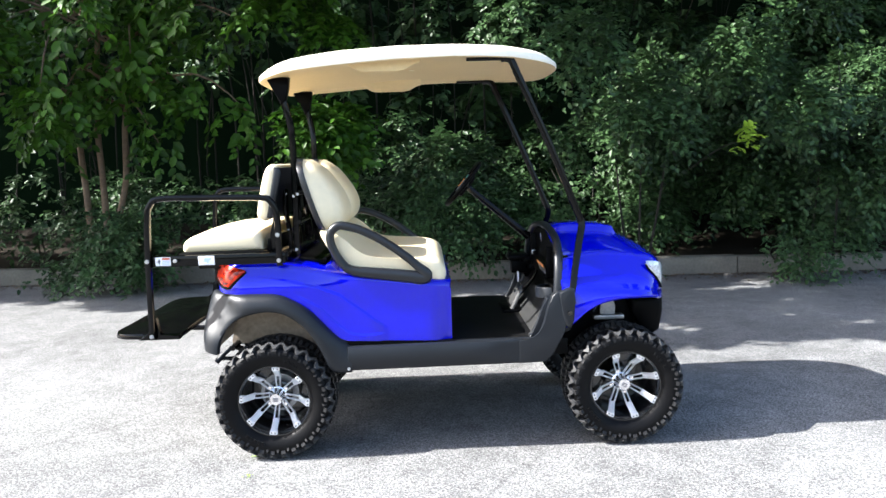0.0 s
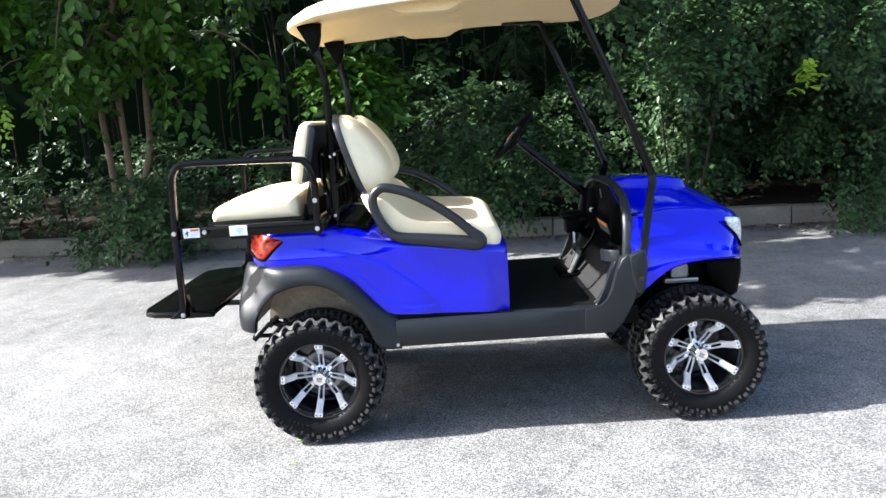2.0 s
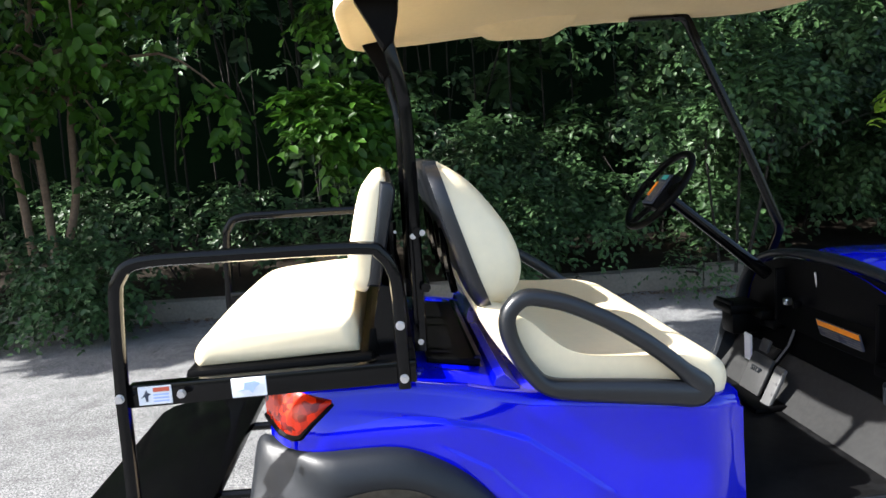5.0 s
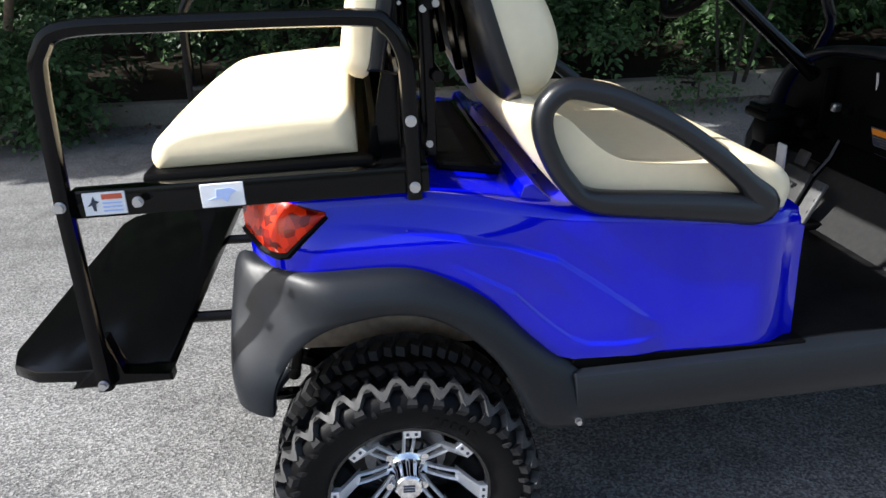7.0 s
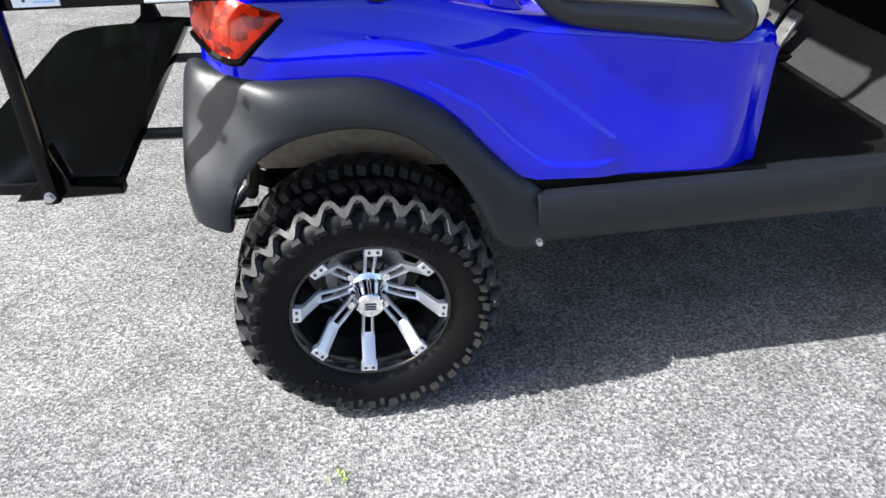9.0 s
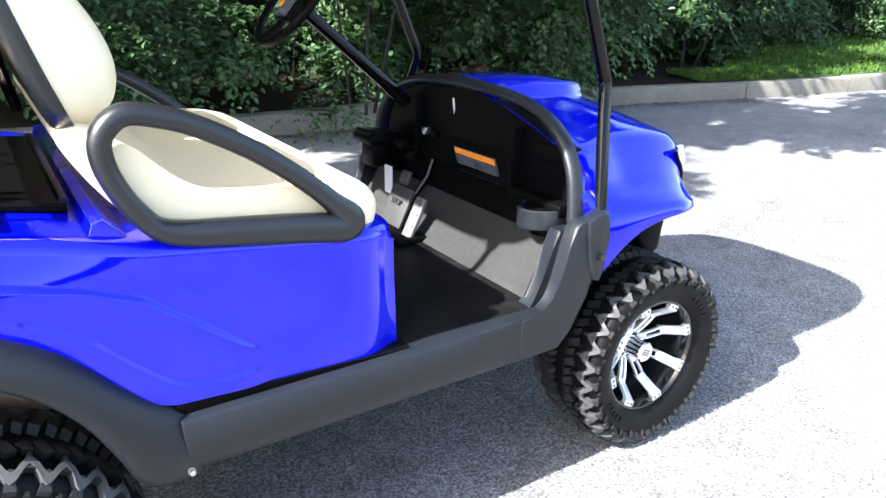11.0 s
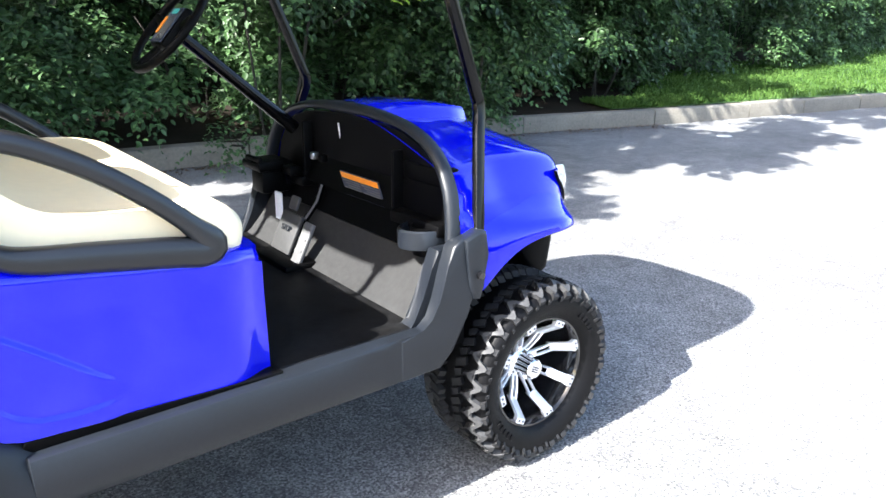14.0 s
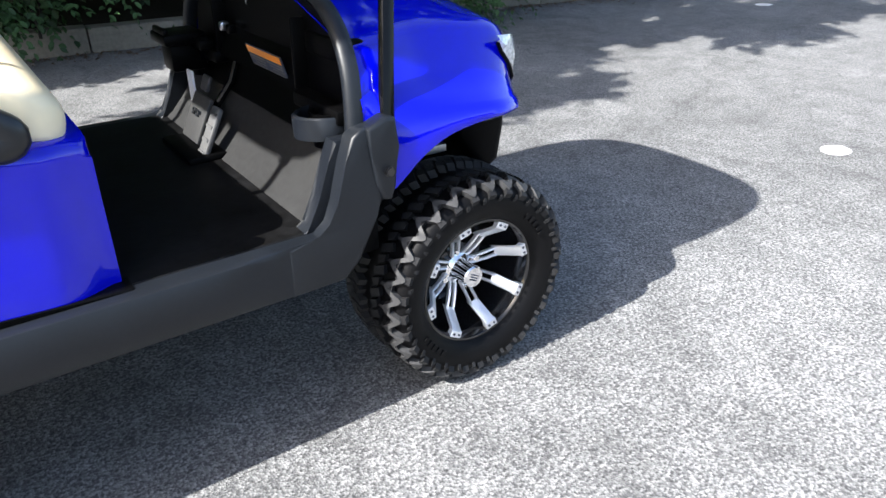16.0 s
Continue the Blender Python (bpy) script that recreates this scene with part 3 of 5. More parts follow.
def head_lamp(near):
    rows = []
    for x, zt, zb in ((1.788, 0.866, 0.852), (1.802, 0.866, 0.828), (1.822, 0.864, 0.808), (1.844, 0.861, 0.786), (1.866, 0.856, 0.756), (1.886, 0.848, 0.728), (1.902, 0.838, 0.722)):
        row = []
        for u in (0, 0.15, 0.5, 0.85, 1):
            z = zb + (zt - zb) * u
            ys = lerp([(1.79, 0.104), (1.832, 0.114), (1.866, 0.138), (1.895, 0.190), (1.922, 0.270)], x)
            y = ys - 0.010 - 0.012 * math.sin(math.pi * u)
            row.append(Vector((x + 0.006, y if near else mir(y), z)))
        rows.append(row)
    lamp = part("headlight", loft(rows), CLEARL, cart, "clear swept-back headlight")
    edge = [r[0] + Vector((0, -0.003 if near else 0.003, -0.002)) for r in rows]
    part("headlight_surround", tube(edge, 0.005, 6), BLACKP, lamp)


head_lamp(True)
head_lamp(False)


def tail_lamp(near):
    rows = []
    for k, x in enumerate(np.linspace(-0.272, -0.105, 12)):
        zt = lerp([(-0.272, 0.905), (-0.20, 0.916), (-0.16, 0.908), (-0.105, 0.893)], x)
        zb = lerp([(-0.272, 0.832), (-0.22, 0.812), (-0.185, 0.812), (-0.155, 0.845), (-0.105, 0.888)], x)
        row = []
        for u in (0, 0.08, 0.3, 0.5, 0.7, 0.92, 1):
            z = zb + (zt - zb) * u
            y = body_side(max(x, -0.262), z) - 0.004 - 0.012 * math.sin(math.pi * u) ** 0.6 + (0.02 if x < -0.262 else 0)
            row.append(Vector((x, y if near else mir(y), z)))
        rows.append(row)
    lamp = part("tail_light", loft(rows), REDL, cart, "glossy red tail light")
    edge = [r[0] + Vector((0, 0.003 if near else -0.003, -0.002)) for r in rows]
    part("tail_light_surround", tube(edge, 0.008, 6), BLACKP, lamp)


tail_lamp(True)
tail_lamp(False)


# roof
def roof():
    """A crowned roof with a turned-down rim, its underside hollow."""
    ring = []
    n = 72
    for k in range(n):
        a = math.tau * k / n
        ca, sa = math.cos(a), math.sin(a)
        p = 5.0 if ca < 0 else 3.2
        q = (abs(ca) ** p + abs(sa) ** p) ** (-1 / p)
        ring.append((ca * q, sa * q))
    def row(s, z_of, dx=0.0, hw=0.566):
        out = []
        for u, v in ring:
            x = 0.692 + 0.735 * s * u
            out.append(Vector((x + dx, CY + hw * s * v, z_of(x))))
        return out
    top = lambda x: lerp([(-0.05, 1.806), (0.03, 1.826), (0.124, 1.853), (0.378, 1.881), (0.63, 1.895), (0.885, 1.897), (1.14, 1.890), (1.29, 1.876), (1.42, 1.850)], x)
    bot = lambda x: lerp([(-0.05, 1.762), (0.03, 1.772), (0.12, 1.790), (0.375, 1.812), (0.60, 1.828), (0.885, 1.836), (1.14, 1.832), (1.30, 1.818), (1.42, 1.806)], x)
    rows = [row(0.02, lambda x: top(x) + 0.012), row(0.5, lambda x: top(x) + 0.011), row(0.78, lambda x: top(x) + 0.008), row(0.90, lambda x: top(x) + 0.002), row(0.955, lambda x: top(x) - 0.006), row(0.985, lambda x: top(x) - 0.017),
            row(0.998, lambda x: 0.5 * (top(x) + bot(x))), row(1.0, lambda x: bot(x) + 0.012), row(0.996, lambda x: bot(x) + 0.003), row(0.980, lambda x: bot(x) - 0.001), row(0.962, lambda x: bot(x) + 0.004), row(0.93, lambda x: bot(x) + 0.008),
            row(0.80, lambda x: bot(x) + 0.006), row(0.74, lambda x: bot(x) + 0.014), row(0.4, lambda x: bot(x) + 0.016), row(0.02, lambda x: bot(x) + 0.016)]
    canopy = part("roof", loft(rows[:9], close_u=True), ROOFM, cart, "cream moulded plastic roof canopy", sharp=50)
    # underside split off so that it can carry the shaded tan
    part("roof_liner", loft(rows[8:], close_u=True), UNDERSHADEM, canopy, "underside of the cream roof, its tan shade put into the colour", sharp=50)
    return canopy


roof()


def roof_grip(y, way):
    """A moulded hand grip along the roof's underside."""
    bot = 1.824
    sec = []
    for x, d in ((0.385, 0.0), (0.41, 0.006), (0.45, 0.030), (0.48, 0.036), (0.64, 0.036), (0.67, 0.030), (0.715, 0.006), (0.74, 0.0)):
        sec.append([Vector((x, y, bot + 0.02)), Vector((x, y, bot - d)), Vector((x, y + way * 0.03, bot - d - 0.004)), Vector((x, y + way * 0.07, bot - d * 0.4)), Vector((x, y + way * 0.11, bot + 0.02))])
    part("roof_grip", loft(sec), UNDERSHADEM, cart, sharp=30)


roof_grip(0.045, 1)
roof_grip(mir(0.045), -1)

# roof posts
for near in (True, False):
    f = (lambda y: y) if near else mir
    P = spline([(0.060, f(0.19), 1.775), (0.078, f(0.19), 1.70), (0.094, f(0.19), 1.635), (0.108, f(0.195), 1.57), (0.113, f(0.20), 1.50), (0.113, f(0.20), 1.29), (0.108, f(0.20), 0.94)], 4)
    post = part("rear_post", tube(P, 0.016, 12, ry=0.012, power=3), BLACKM, cart, "black steel rear roof post")
    prof = [(0.005, 1.790), (0.118, 1.786), (0.112, 1.740), (0.098, 1.680), (0.072, 1.660), (0.045, 1.72), (0.020, 1.765)]
    part("post_flange", prism(prof, *sorted((f(0.165), f(0.215))), 0.008, 2), BLACKP, post)
    P = spline([(1.110, f(0.060), 1.832), (1.155, f(0.060), 1.824), (1.195, f(0.060), 1.740), (1.335, f(0.070), 1.425), (1.458, f(0.080), 1.125), (1.482, f(0.080), 1.056), (1.468, f(0.062), 0.985), (1.436, f(0.020), 0.84), (1.418, f(-0.004), 0.742)], 5)
    part("front_post", tube(P, 0.017, 12, ry=0.012, power=3), BLACKM, cart, "black steel front roof post")
    part("roof_bracket", box(0.95, 1.13, *sorted((f(0.048), f(0.072))), 1.824, 1.838, 0.003), BLACKM, cart)

# front seat
def cushion(prof, y0, y1, soft, name, label, crown=0.0, softz=None):
    """A padded bench: the side profile carried across, its ends rounded off, its top a little crowned."""
    xs, zs = [p[0] for p in prof], [p[1] for p in prof]
    cx, cz = (min(xs) + max(xs)) / 2, (min(zs) + max(zs)) / 2
    hx, hz = (max(xs) - min(xs)) / 2, (max(zs) - min(zs)) / 2
    rows = []
    for y, d in [(y0 + soft * (1 - math.sin(a)), soft * (1 - math.cos(a))) for a in np.linspace(math.pi / 2, 0, 7)][::-1] + [(y0 + (y1 - y0) * t, 0) for t in (0.2, 0.35, 0.5, 0.65, 0.8)] + [(y1 - soft * (1 - math.sin(a)), soft * (1 - math.cos(a))) for a in np.linspace(math.pi / 2, 0, 7)]:
        up = crown * (1 - ((2 * y - y0 - y1) / (y1 - y0)) ** 2)
        rows.append([Vector((cx + (x - cx) * (1 - d / hx), y, cz + (z - cz) * (1 - d * (softz or soft) / soft / hz) + (up if z > cz else 0))) for x, z in prof])
    rows.sort(key=lambda r: r[0].y)
    bm = loft(rows, close_u=True)
    bm.verts.ensure_lookup_table()
    n = len(prof)
    bm.faces.new(bm.verts[:n])
    bm.faces.new(bm.verts[-n:])
    return part(name, bm, VINYL, cart, label, sharp=75)


P = [(p.x, p.z) for p in spline([(0.410, 0, 0.822), (0.365, 0, 0.862), (0.315, 0, 0.918), (0.268, 0, 0.985), (0.238, 0, 1.050), (0.262, 0, 1.072), (0.300, 0, 1.060), (0.345, 0, 1.015), (0.400, 0, 0.968), (0.470, 0, 0.938), (0.58, 0, 0.924), (0.72, 0, 0.917), (0.785, 0, 0.905), (0.822, 0, 0.876), (0.832, 0, 0.84), (0.822, 0, 0.800)], 4)]
cushion(P + [(0.60, 0.805)], 0.036, mir(0.036), 0.065, "front_seat", "cream vinyl front bench cushion curving up behind", 0.0, 0.034)


def backrest(y0, y1):
    """A padded back: rounded outline in front view, bulged profile, in a black shell."""
    front, shell = [], []
    prof = [(0.0, 0.256, 0.270), (0.06, 0.249, 0.318), (0.16, 0.235, 0.352), (0.32, 0.214, 0.362), (0.5, 0.193, 0.342), (0.68, 0.173, 0.302), (0.84, 0.157, 0.256), (0.94, 0.148, 0.214), (1.0, 0.145, 0.180)]
    prof = [tuple(v) for v in spline(prof, 4)]
    z0, z1 = 1.040, 1.398
    c, hw = (y0 + y1) / 2, (y1 - y0) / 2
    for t, xb, xf in prof:
        z = z0 + (z1 - z0) * t
        k = max(0.66, (1 - abs(2 * min(max(t, 0), 1) - 1) ** 5.5) ** 0.30)
        k *= 0.965 + 0.035 * math.sin(math.pi * min(t * 1.1, 1))
        row = []
        for s in np.linspace(-1, 1, 17):
            r = (1 - abs(s) ** 5) ** 0.5
            row.append(Vector((xb + 0.012 + (xf - xb - 0.012) * r, c + hw * k * s, z)))
        front.append(row)
    bm = loft(front)
    bm.verts.ensure_lookup_table()
    bm.faces.new(bm.verts[:17])
    bm.faces.new(bm.verts[-17:])
    pad = part("backrest", bm, VINYL, cart, "cream vinyl padded front backrest", sharp=75)
    rows = []
    for t, xb, xf in prof:
        z = z0 - 0.004 + (z1 - z0 + 0.008) * t
        k = max(0.66, (1 - abs(2 * min(max(t, 0), 1) - 1) ** 5.5) ** 0.30)
        k *= 0.965 + 0.035 * math.sin(math.pi * min(t * 1.1, 1))
        row = []
        for s, dx in ((-1.02, 0.026), (-1.03, 0.012), (-1.0, -0.004), (-0.8, -0.008), (0, -0.010), (0.8, -0.008), (1.0, -0.004), (1.03, 0.012), (1.02, 0.026)):
            row.append(Vector((xb + dx, c + hw * k * s, z)))
        rows.append(row)
    bm = loft(rows)
    bm.verts.ensure_lookup_table()
    bm.faces.new(bm.verts[:9])
    bm.faces.new(bm.verts[-9:])
    part("backrest_shell", bm, SHELL, pad, "black plastic backrest shell", sharp=60)


backrest(0.038, 0.530)
backrest(0.560, mir(0.038))
for y in (0.20, 0.38, 0.70, 0.88):
    part("backrest_bracket", tube([(0.20, y, 1.08), (0.185, y, 1.16), (0.18, y, 1.24)], 0.010, 6, ry=0.018), BLACKM, cart)
part("seat_back_bar", tube([(0.12, 0.17, 1.235), (0.12, mir(0.17), 1.235)], 0.012, 8, side=(0, 0, 1)), BLACKM, cart)
part("seat_back_bar", tube([(0.13, 0.17, 1.10), (0.13, mir(0.17), 1.10)], 0.012, 8, side=(0, 0, 1)), BLACKM, cart)

# armrests
for near in (True, False):
    f = (lambda y: y) if near else mir
    loop = [(x, f(0.010), z) for x, z in ((0.318, 0.958), (0.298, 1.012), (0.300, 1.058), (0.336, 1.089), (0.390, 1.082), (0.450, 1.061), (0.540, 1.012), (0.635, 0.944), (0.704, 0.882),
                                          (0.736, 0.846), (0.718, 0.832), (0.660, 0.841), (0.530, 0.858), (0.420, 0.872), (0.372, 0.888), (0.345, 0.916))]
    P = spline(loop, 4, True)
    rad = [0.0195 + 0.0105 * smooth01((0.90 - p.z) / 0.06) for p in P]
    part("armrest", tube(P, rad, 14, True, ry=0.024, power=2.6), SHELL, cart, "matt dark grey armrest loop", sharp=80)

# rear seat kit
def rear_rail(near):
    f = (lambda y: y) if near else mir
    y = f(0.0)
    P = [Vector((-0.548, y, 0.585))] + spline([(-0.541, y, 0.95), (-0.530, y, 1.15), (-0.515, y, 1.208), (-0.470, y, 1.238), (-0.30, y, 1.238), (-0.02, y, 1.231), (0.030, y, 1.215), (0.056, y, 1.165), (0.060, y, 1.08), (0.060, y, 0.915)], 6)
    rail = part("grab_rail", tube(P, 0.0145, 12, ry=0.0145, power=3.2), BLACKM, cart, "black steel grab rail")
    out = f(-0.016)
    for x, z, r in ((-0.541, 0.953, 0.0085), (-0.413, 0.953, 0.008), (0.060, 0.940, 0.0085), (0.060, 1.058, 0.0085), (-0.546, 0.602, 0.008)):
        bolt(x, out, z, r, rail, way=-1 if near else 1)
    part("seat_beam", box(-0.530, 0.088, *sorted((f(0.000), f(0.034))), 0.924, 0.974, 0.004), BLACKM, cart, "black steel seat beam")
    if near:
        lab = part("warning_label", box(-0.508, -0.438, -0.0035, 0.002, 0.930, 0.970, 0.0008, 1), WHITE, cart, "white warning sticker with red bar")
        part("label_bar", box(-0.476, -0.442, -0.0048, -0.003, 0.958, 0.967), REDM, lab, smooth=False)
        for dz in (0.936, 0.943, 0.950):
            part("label_line", box(-0.476, -0.444, -0.0048, -0.003, dz, dz + 0.003), LBLUE, lab, smooth=False)
        part("label_mark", prism([(x - 0.008, z) for x, z in ((-0.494, 0.946), (-0.486, 0.949), (-0.484, 0.938), (-0.480, 0.938), (-0.479, 0.950), (-0.473, 0.954), (-0.480, 0.957), (-0.482, 0.964), (-0.486, 0.955))], -0.0048, -0.003), INK, lab, smooth=False)
        lab = part("maker_label", box(-0.312, -0.238, -0.0035, 0.002, 0.928, 0.970, 0.0008, 1), WHITE, cart, "white sticker with pale blue mark")
        part("label_mark", prism([(-0.300, 0.942), (-0.286, 0.946), (-0.284, 0.960), (-0.262, 0.962), (-0.250, 0.956), (-0.262, 0.948), (-0.268, 0.936), (-0.276, 0.944)], -0.0048, -0.003), LBLUE, lab, smooth=False)


rear_rail(True)
rear_rail(False)


def foot_plate():
    out = [(-0.44, 0.055), (-0.62, 0.050), (-0.70, 0.062), (-0.755, 0.10), (-0.775, 0.16)]
    pts = out + [(x, mir(y)) for x, y in out[::-1]]
    bm = bmesh.new()
    a = [bm.verts.new((x, y, 0.575)) for x, y in pts]
    b = [bm.verts.new((x, y, 0.600)) for x, y in pts]
    bm.faces.new(a[::-1])
    top = bm.faces.new(b)
    for i in range(len(a)):
        bm.faces.new((a[i], a[(i + 1) % len(a)], b[(i + 1) % len(a)], b[i]))
    bmesh.ops.bevel(bm, geom=list(top.edges), offset=0.008, segments=2, profile=0.5, affect="EDGES")
    fp = part("foot_plate", bm, BLACKM, cart, "black folding footrest plate")
    for near in (True, False):
        f = (lambda y: y) if near else mir
        part("foot_gusset", prism([(-0.62, 0.578), (-0.43, 0.578), (-0.43, 0.598), (-0.520, 0.600), (-0.536, 0.680), (-0.560, 0.680), (-0.565, 0.615)], *sorted((f(0.014), f(0.052))), 0.004, 1), BLACKM, fp)
    for y in (0.30, mir(0.30)):
        part("foot_arm", tube([(-0.46, y, 0.570), (-0.30, y, 0.565), (-0.20, y, 0.60)], 0.013, 8), BLACKM, fp)


foot_plate()
part("seat_pan", box(-0.425, -0.005, 0.060, mir(0.060), 0.952, 0.980, 0.012), BLACKP, cart, "black plastic rear seat tray")
part("seat_frame_plate", box(-0.02, 0.09, 0.05, mir(0.05), 0.930, 0.968, 0.006), BLACKM, cart)
part("under_seat_frame", box(-0.36, 0.02, 0.15, mir(0.15), 0.890, 0.940, 0.006), BLACKM, cart)
P = [(p.x, p.z) for p in spline([(-0.404, 0, 0.974), (-0.412, 0, 0.996), (-0.396, 0, 1.030), (-0.335, 0, 1.058), (-0.18, 0, 1.070), (-0.065, 0, 1.072), (-0.040, 0, 1.055), (-0.036, 0, 0.980)], 4)]
cushion(P, 0.075, mir(0.075), 0.036, "rear_seat", "cream vinyl rear bench cushion", 0.010, 0.030)
P = [(p.x, p.z) for p in spline([(-0.052, 0, 1.160), (-0.044, 0, 1.128), (-0.006, 0, 1.120), (0.016, 0, 1.20), (0.052, 0, 1.345), (0.046, 0, 1.376), (0.020, 0, 1.378), (-0.006, 0, 1.350), (-0.030, 0, 1.27)], 4, True)]
cushion(P, 0.078, mir(0.078), 0.030, "rear_backrest", "cream vinyl rear backrest", 0.0, 0.036)
part("rear_backrest_plate", prism([(-0.008, 1.130), (0.022, 1.128), (0.074, 1.340), (0.066, 1.362), (0.040, 1.366)], 0.076, mir(0.076), 0.012, 4), SHELL, cart, "black backing of the rear backrest")
for y in (0.24, 0.50, 0.60, 0.85):
    st = part("seat_strut", tube(spline([(0.075, y, 0.955), (0.070, y, 1.05), (0.056, y, 1.15), (0.058, y, 1.26)], 4), 0.013, 8), BLACKM, cart)
    for z in (1.06, 1.235):
        bolt(0.066, y - 0.014, z, 0.0035, st)
part("seat_side_plate", prism([(-0.012, 0.962), (0.046, 0.962), (0.050, 1.12), (0.020, 1.13), (0.004, 1.06)], 0.105, 0.118, 0.003, 1), BLACKM, cart)
part("seat_side_plate", prism([(-0.012, 0.962), (0.046, 0.962), (0.050, 1.12), (0.020, 1.13), (0.004, 1.06)], mir(0.118), mir(0.105), 0.003, 1), BLACKM, cart)
part("seat_tray_lip", prism([(-0.020, 0.968), (0.006, 0.968), (0.004, 1.03), (-0.010, 1.03)], 0.10, mir(0.10), 0.005, 2), BLACKP, cart)
part("bag_well", prism([(0.118, 0.915), (0.248, 0.895), (0.248, 0.913), (0.118, 0.931)], 0.165, 0.860, 0.004, 1), BLACKP, cart, "black tray behind the front seats")
part("bag_well_rim", prism([(0.255, 0.87), (0.268, 0.906), (0.288, 0.910), (0.345, 0.852)], 0.040, mir(0.040), 0.006, 3), BLUE, cart, "blue ridge behind the front seats")
part("well_bar", tube([(0.243, 0.17, 0.914), (0.243, 0.855, 0.914)], 0.010, 8, side=(0, 0, 1)), BLACKM, cart)
for x, y, z in ((0.108, 0.185, 0.965), (0.108, 0.185, 1.225), (0.13, 0.16, 1.235)):
    bolt(x, y, z, 0.006, cart)

# floor, dash and pedals
part("floor_mat", prism([(0.78, 0.522), (1.235, 0.522), (1.26, 0.536), (0.78, 0.530)], 0.012, mir(0.012), 0.003, 1), MATF, cart, "scuffed black rubber floor mat")
part("floor_pan", box(0.36, 1.40, 0.02, mir(0.02), 0.440, 0.520, 0.004), BLACKP, cart)
part("kick_panel", prism([(1.225, 0.527), (1.255, 0.550), (1.300, 0.60), (1.345, 0.665), (1.372, 0.72), (1.392, 0.79), (1.44, 0.79), (1.42, 0.55), (1.30, 0.50)], 0.045, mir(0.045), 0.004, 1), KICK, cart, "sunlit grey plastic kick panel")

# black sheet added over the kick panel's upper part, in place of shade
part("kick_shade_panel", prism([(1.338, 0.676), (1.366, 0.722), (1.384, 0.792), (1.40, 0.792), (1.40, 0.70), (1.36, 0.66)], 0.05, mir(0.05), 0.004, 1), BLACKP, cart, "black panel standing in for shade on the upper kick panel")


def dash():
    P = [(y, z) for y, z in ((0.062, 0.70), (0.066, 0.80), (0.084, 0.855), (0.122, 0.905), (0.186, 0.950), (0.28, 0.980), (0.545, 0.998))]
    pts = P + [(mir(y), z) for y, z in P[-2::-1]]
    bm = bmesh.new()
    a = [bm.verts.new((1.372, y, z)) for y, z in pts]
    b = [bm.verts.new((1.395, y, z)) for y, z in pts]
    bm.faces.new(a)
    bm.faces.new(b[::-1])
    for i in range(len(a)):
        bm.faces.new((a[i], b[i], b[(i + 1) % len(a)], a[(i + 1) % len(a)]))
    d = part("dashboard", bm, BLACKP, cart, "black moulded plastic dashboard", sharp=30)
    # lower shelf with a tilted middle panel and cubby walls
    part("dash_panel", prism([(1.345, 0.762), (1.352, 0.780), (1.378, 0.865), (1.400, 0.885), (1.425, 0.89), (1.43, 0.762)], 0.270, 0.780, 0.008, 2), BLACKP, d)
    part("dash_shelf", box(1.33, 1.43, 0.05, 0.270, 0.735, 0.770, 0.008), BLACKP, d)
    part("dash_shelf", box(1.33, 1.43, 0.780, mir(0.05), 0.735, 0.770, 0.008), BLACKP, d)
    part("glove_lip", box(1.365, 1.42, 0.075, 0.255, 0.855, 0.905, 0.008), BLACKP, d)
    part("dash_rib", box(1.34, 1.42, 0.262, 0.276, 0.77, 0.93, 0.004), BLACKP, d)
    part("dash_rib", box(1.34, 1.42, 0.775, 0.790, 0.77, 0.95, 0.004), BLACKP, d)
    tilt = Matrix.Translation((1.3500, 0.440, 0.793)) @ Matrix.Rotation(radians(-17), 4, "Y")
    part("dash_label", box(-0.002, 0.001, -0.105, 0.105, -0.040, 0.040, 0, m=tilt), INK, d, "black safety label with orange heading", smooth=False)
    part("label_heading", box(-0.0035, 0.0, -0.100, 0.100, 0.020, 0.038, 0, m=tilt), ORANGE, d, smooth=False)
    for i, z in enumerate((0.010, 0.002, -0.006, -0.014, -0.022, -0.030)):
        for y0, y1 in ((-0.098, -0.006), (0.006, 0.098)):
            part("label_line", box(-0.0032, 0.0, y0, y1 - 0.012 * (i % 3), z, z + 0.0035, 0, m=tilt), PEDAL, d, smooth=False)
    for y in (0.72, 0.665):
        part("switch", box(1.335, 1.36, y - 0.012, y + 0.012, 0.835, 0.860, 0.006), ZINC if y > 0.7 else BLACKP, d)
    part("dash_lever", tube([(1.38, 0.60, 0.89), (1.366, 0.594, 0.965)], 0.0035, 6), ZINC, d)
    # cup holders
    for y, w in ((0.120, 0.068), (mir(0.15), 0.085)):
        P = [Vector((1.375 - (0.105 if y < 0.5 else 0.06) * math.sin(a), y + w * math.cos(a), 0.742 if y < 0.5 else 0.765)) for a in np.linspace(0, math.pi, 15)]
        rows = [[p + Vector((0, 0, 0.014)), p + Vector((-0.008, 0, 0.010)), p + Vector((-0.006, 0, -0.036)), p + Vector((0.004, 0, -0.038)), p + Vector((0.006, 0, 0.010))] for p in P]
        part("cup_holder", loft(rows, close_u=True), GREY if y < 0.5 else BLACKP, d, "" if y > 0.5 else "grey plastic cup holder rim")
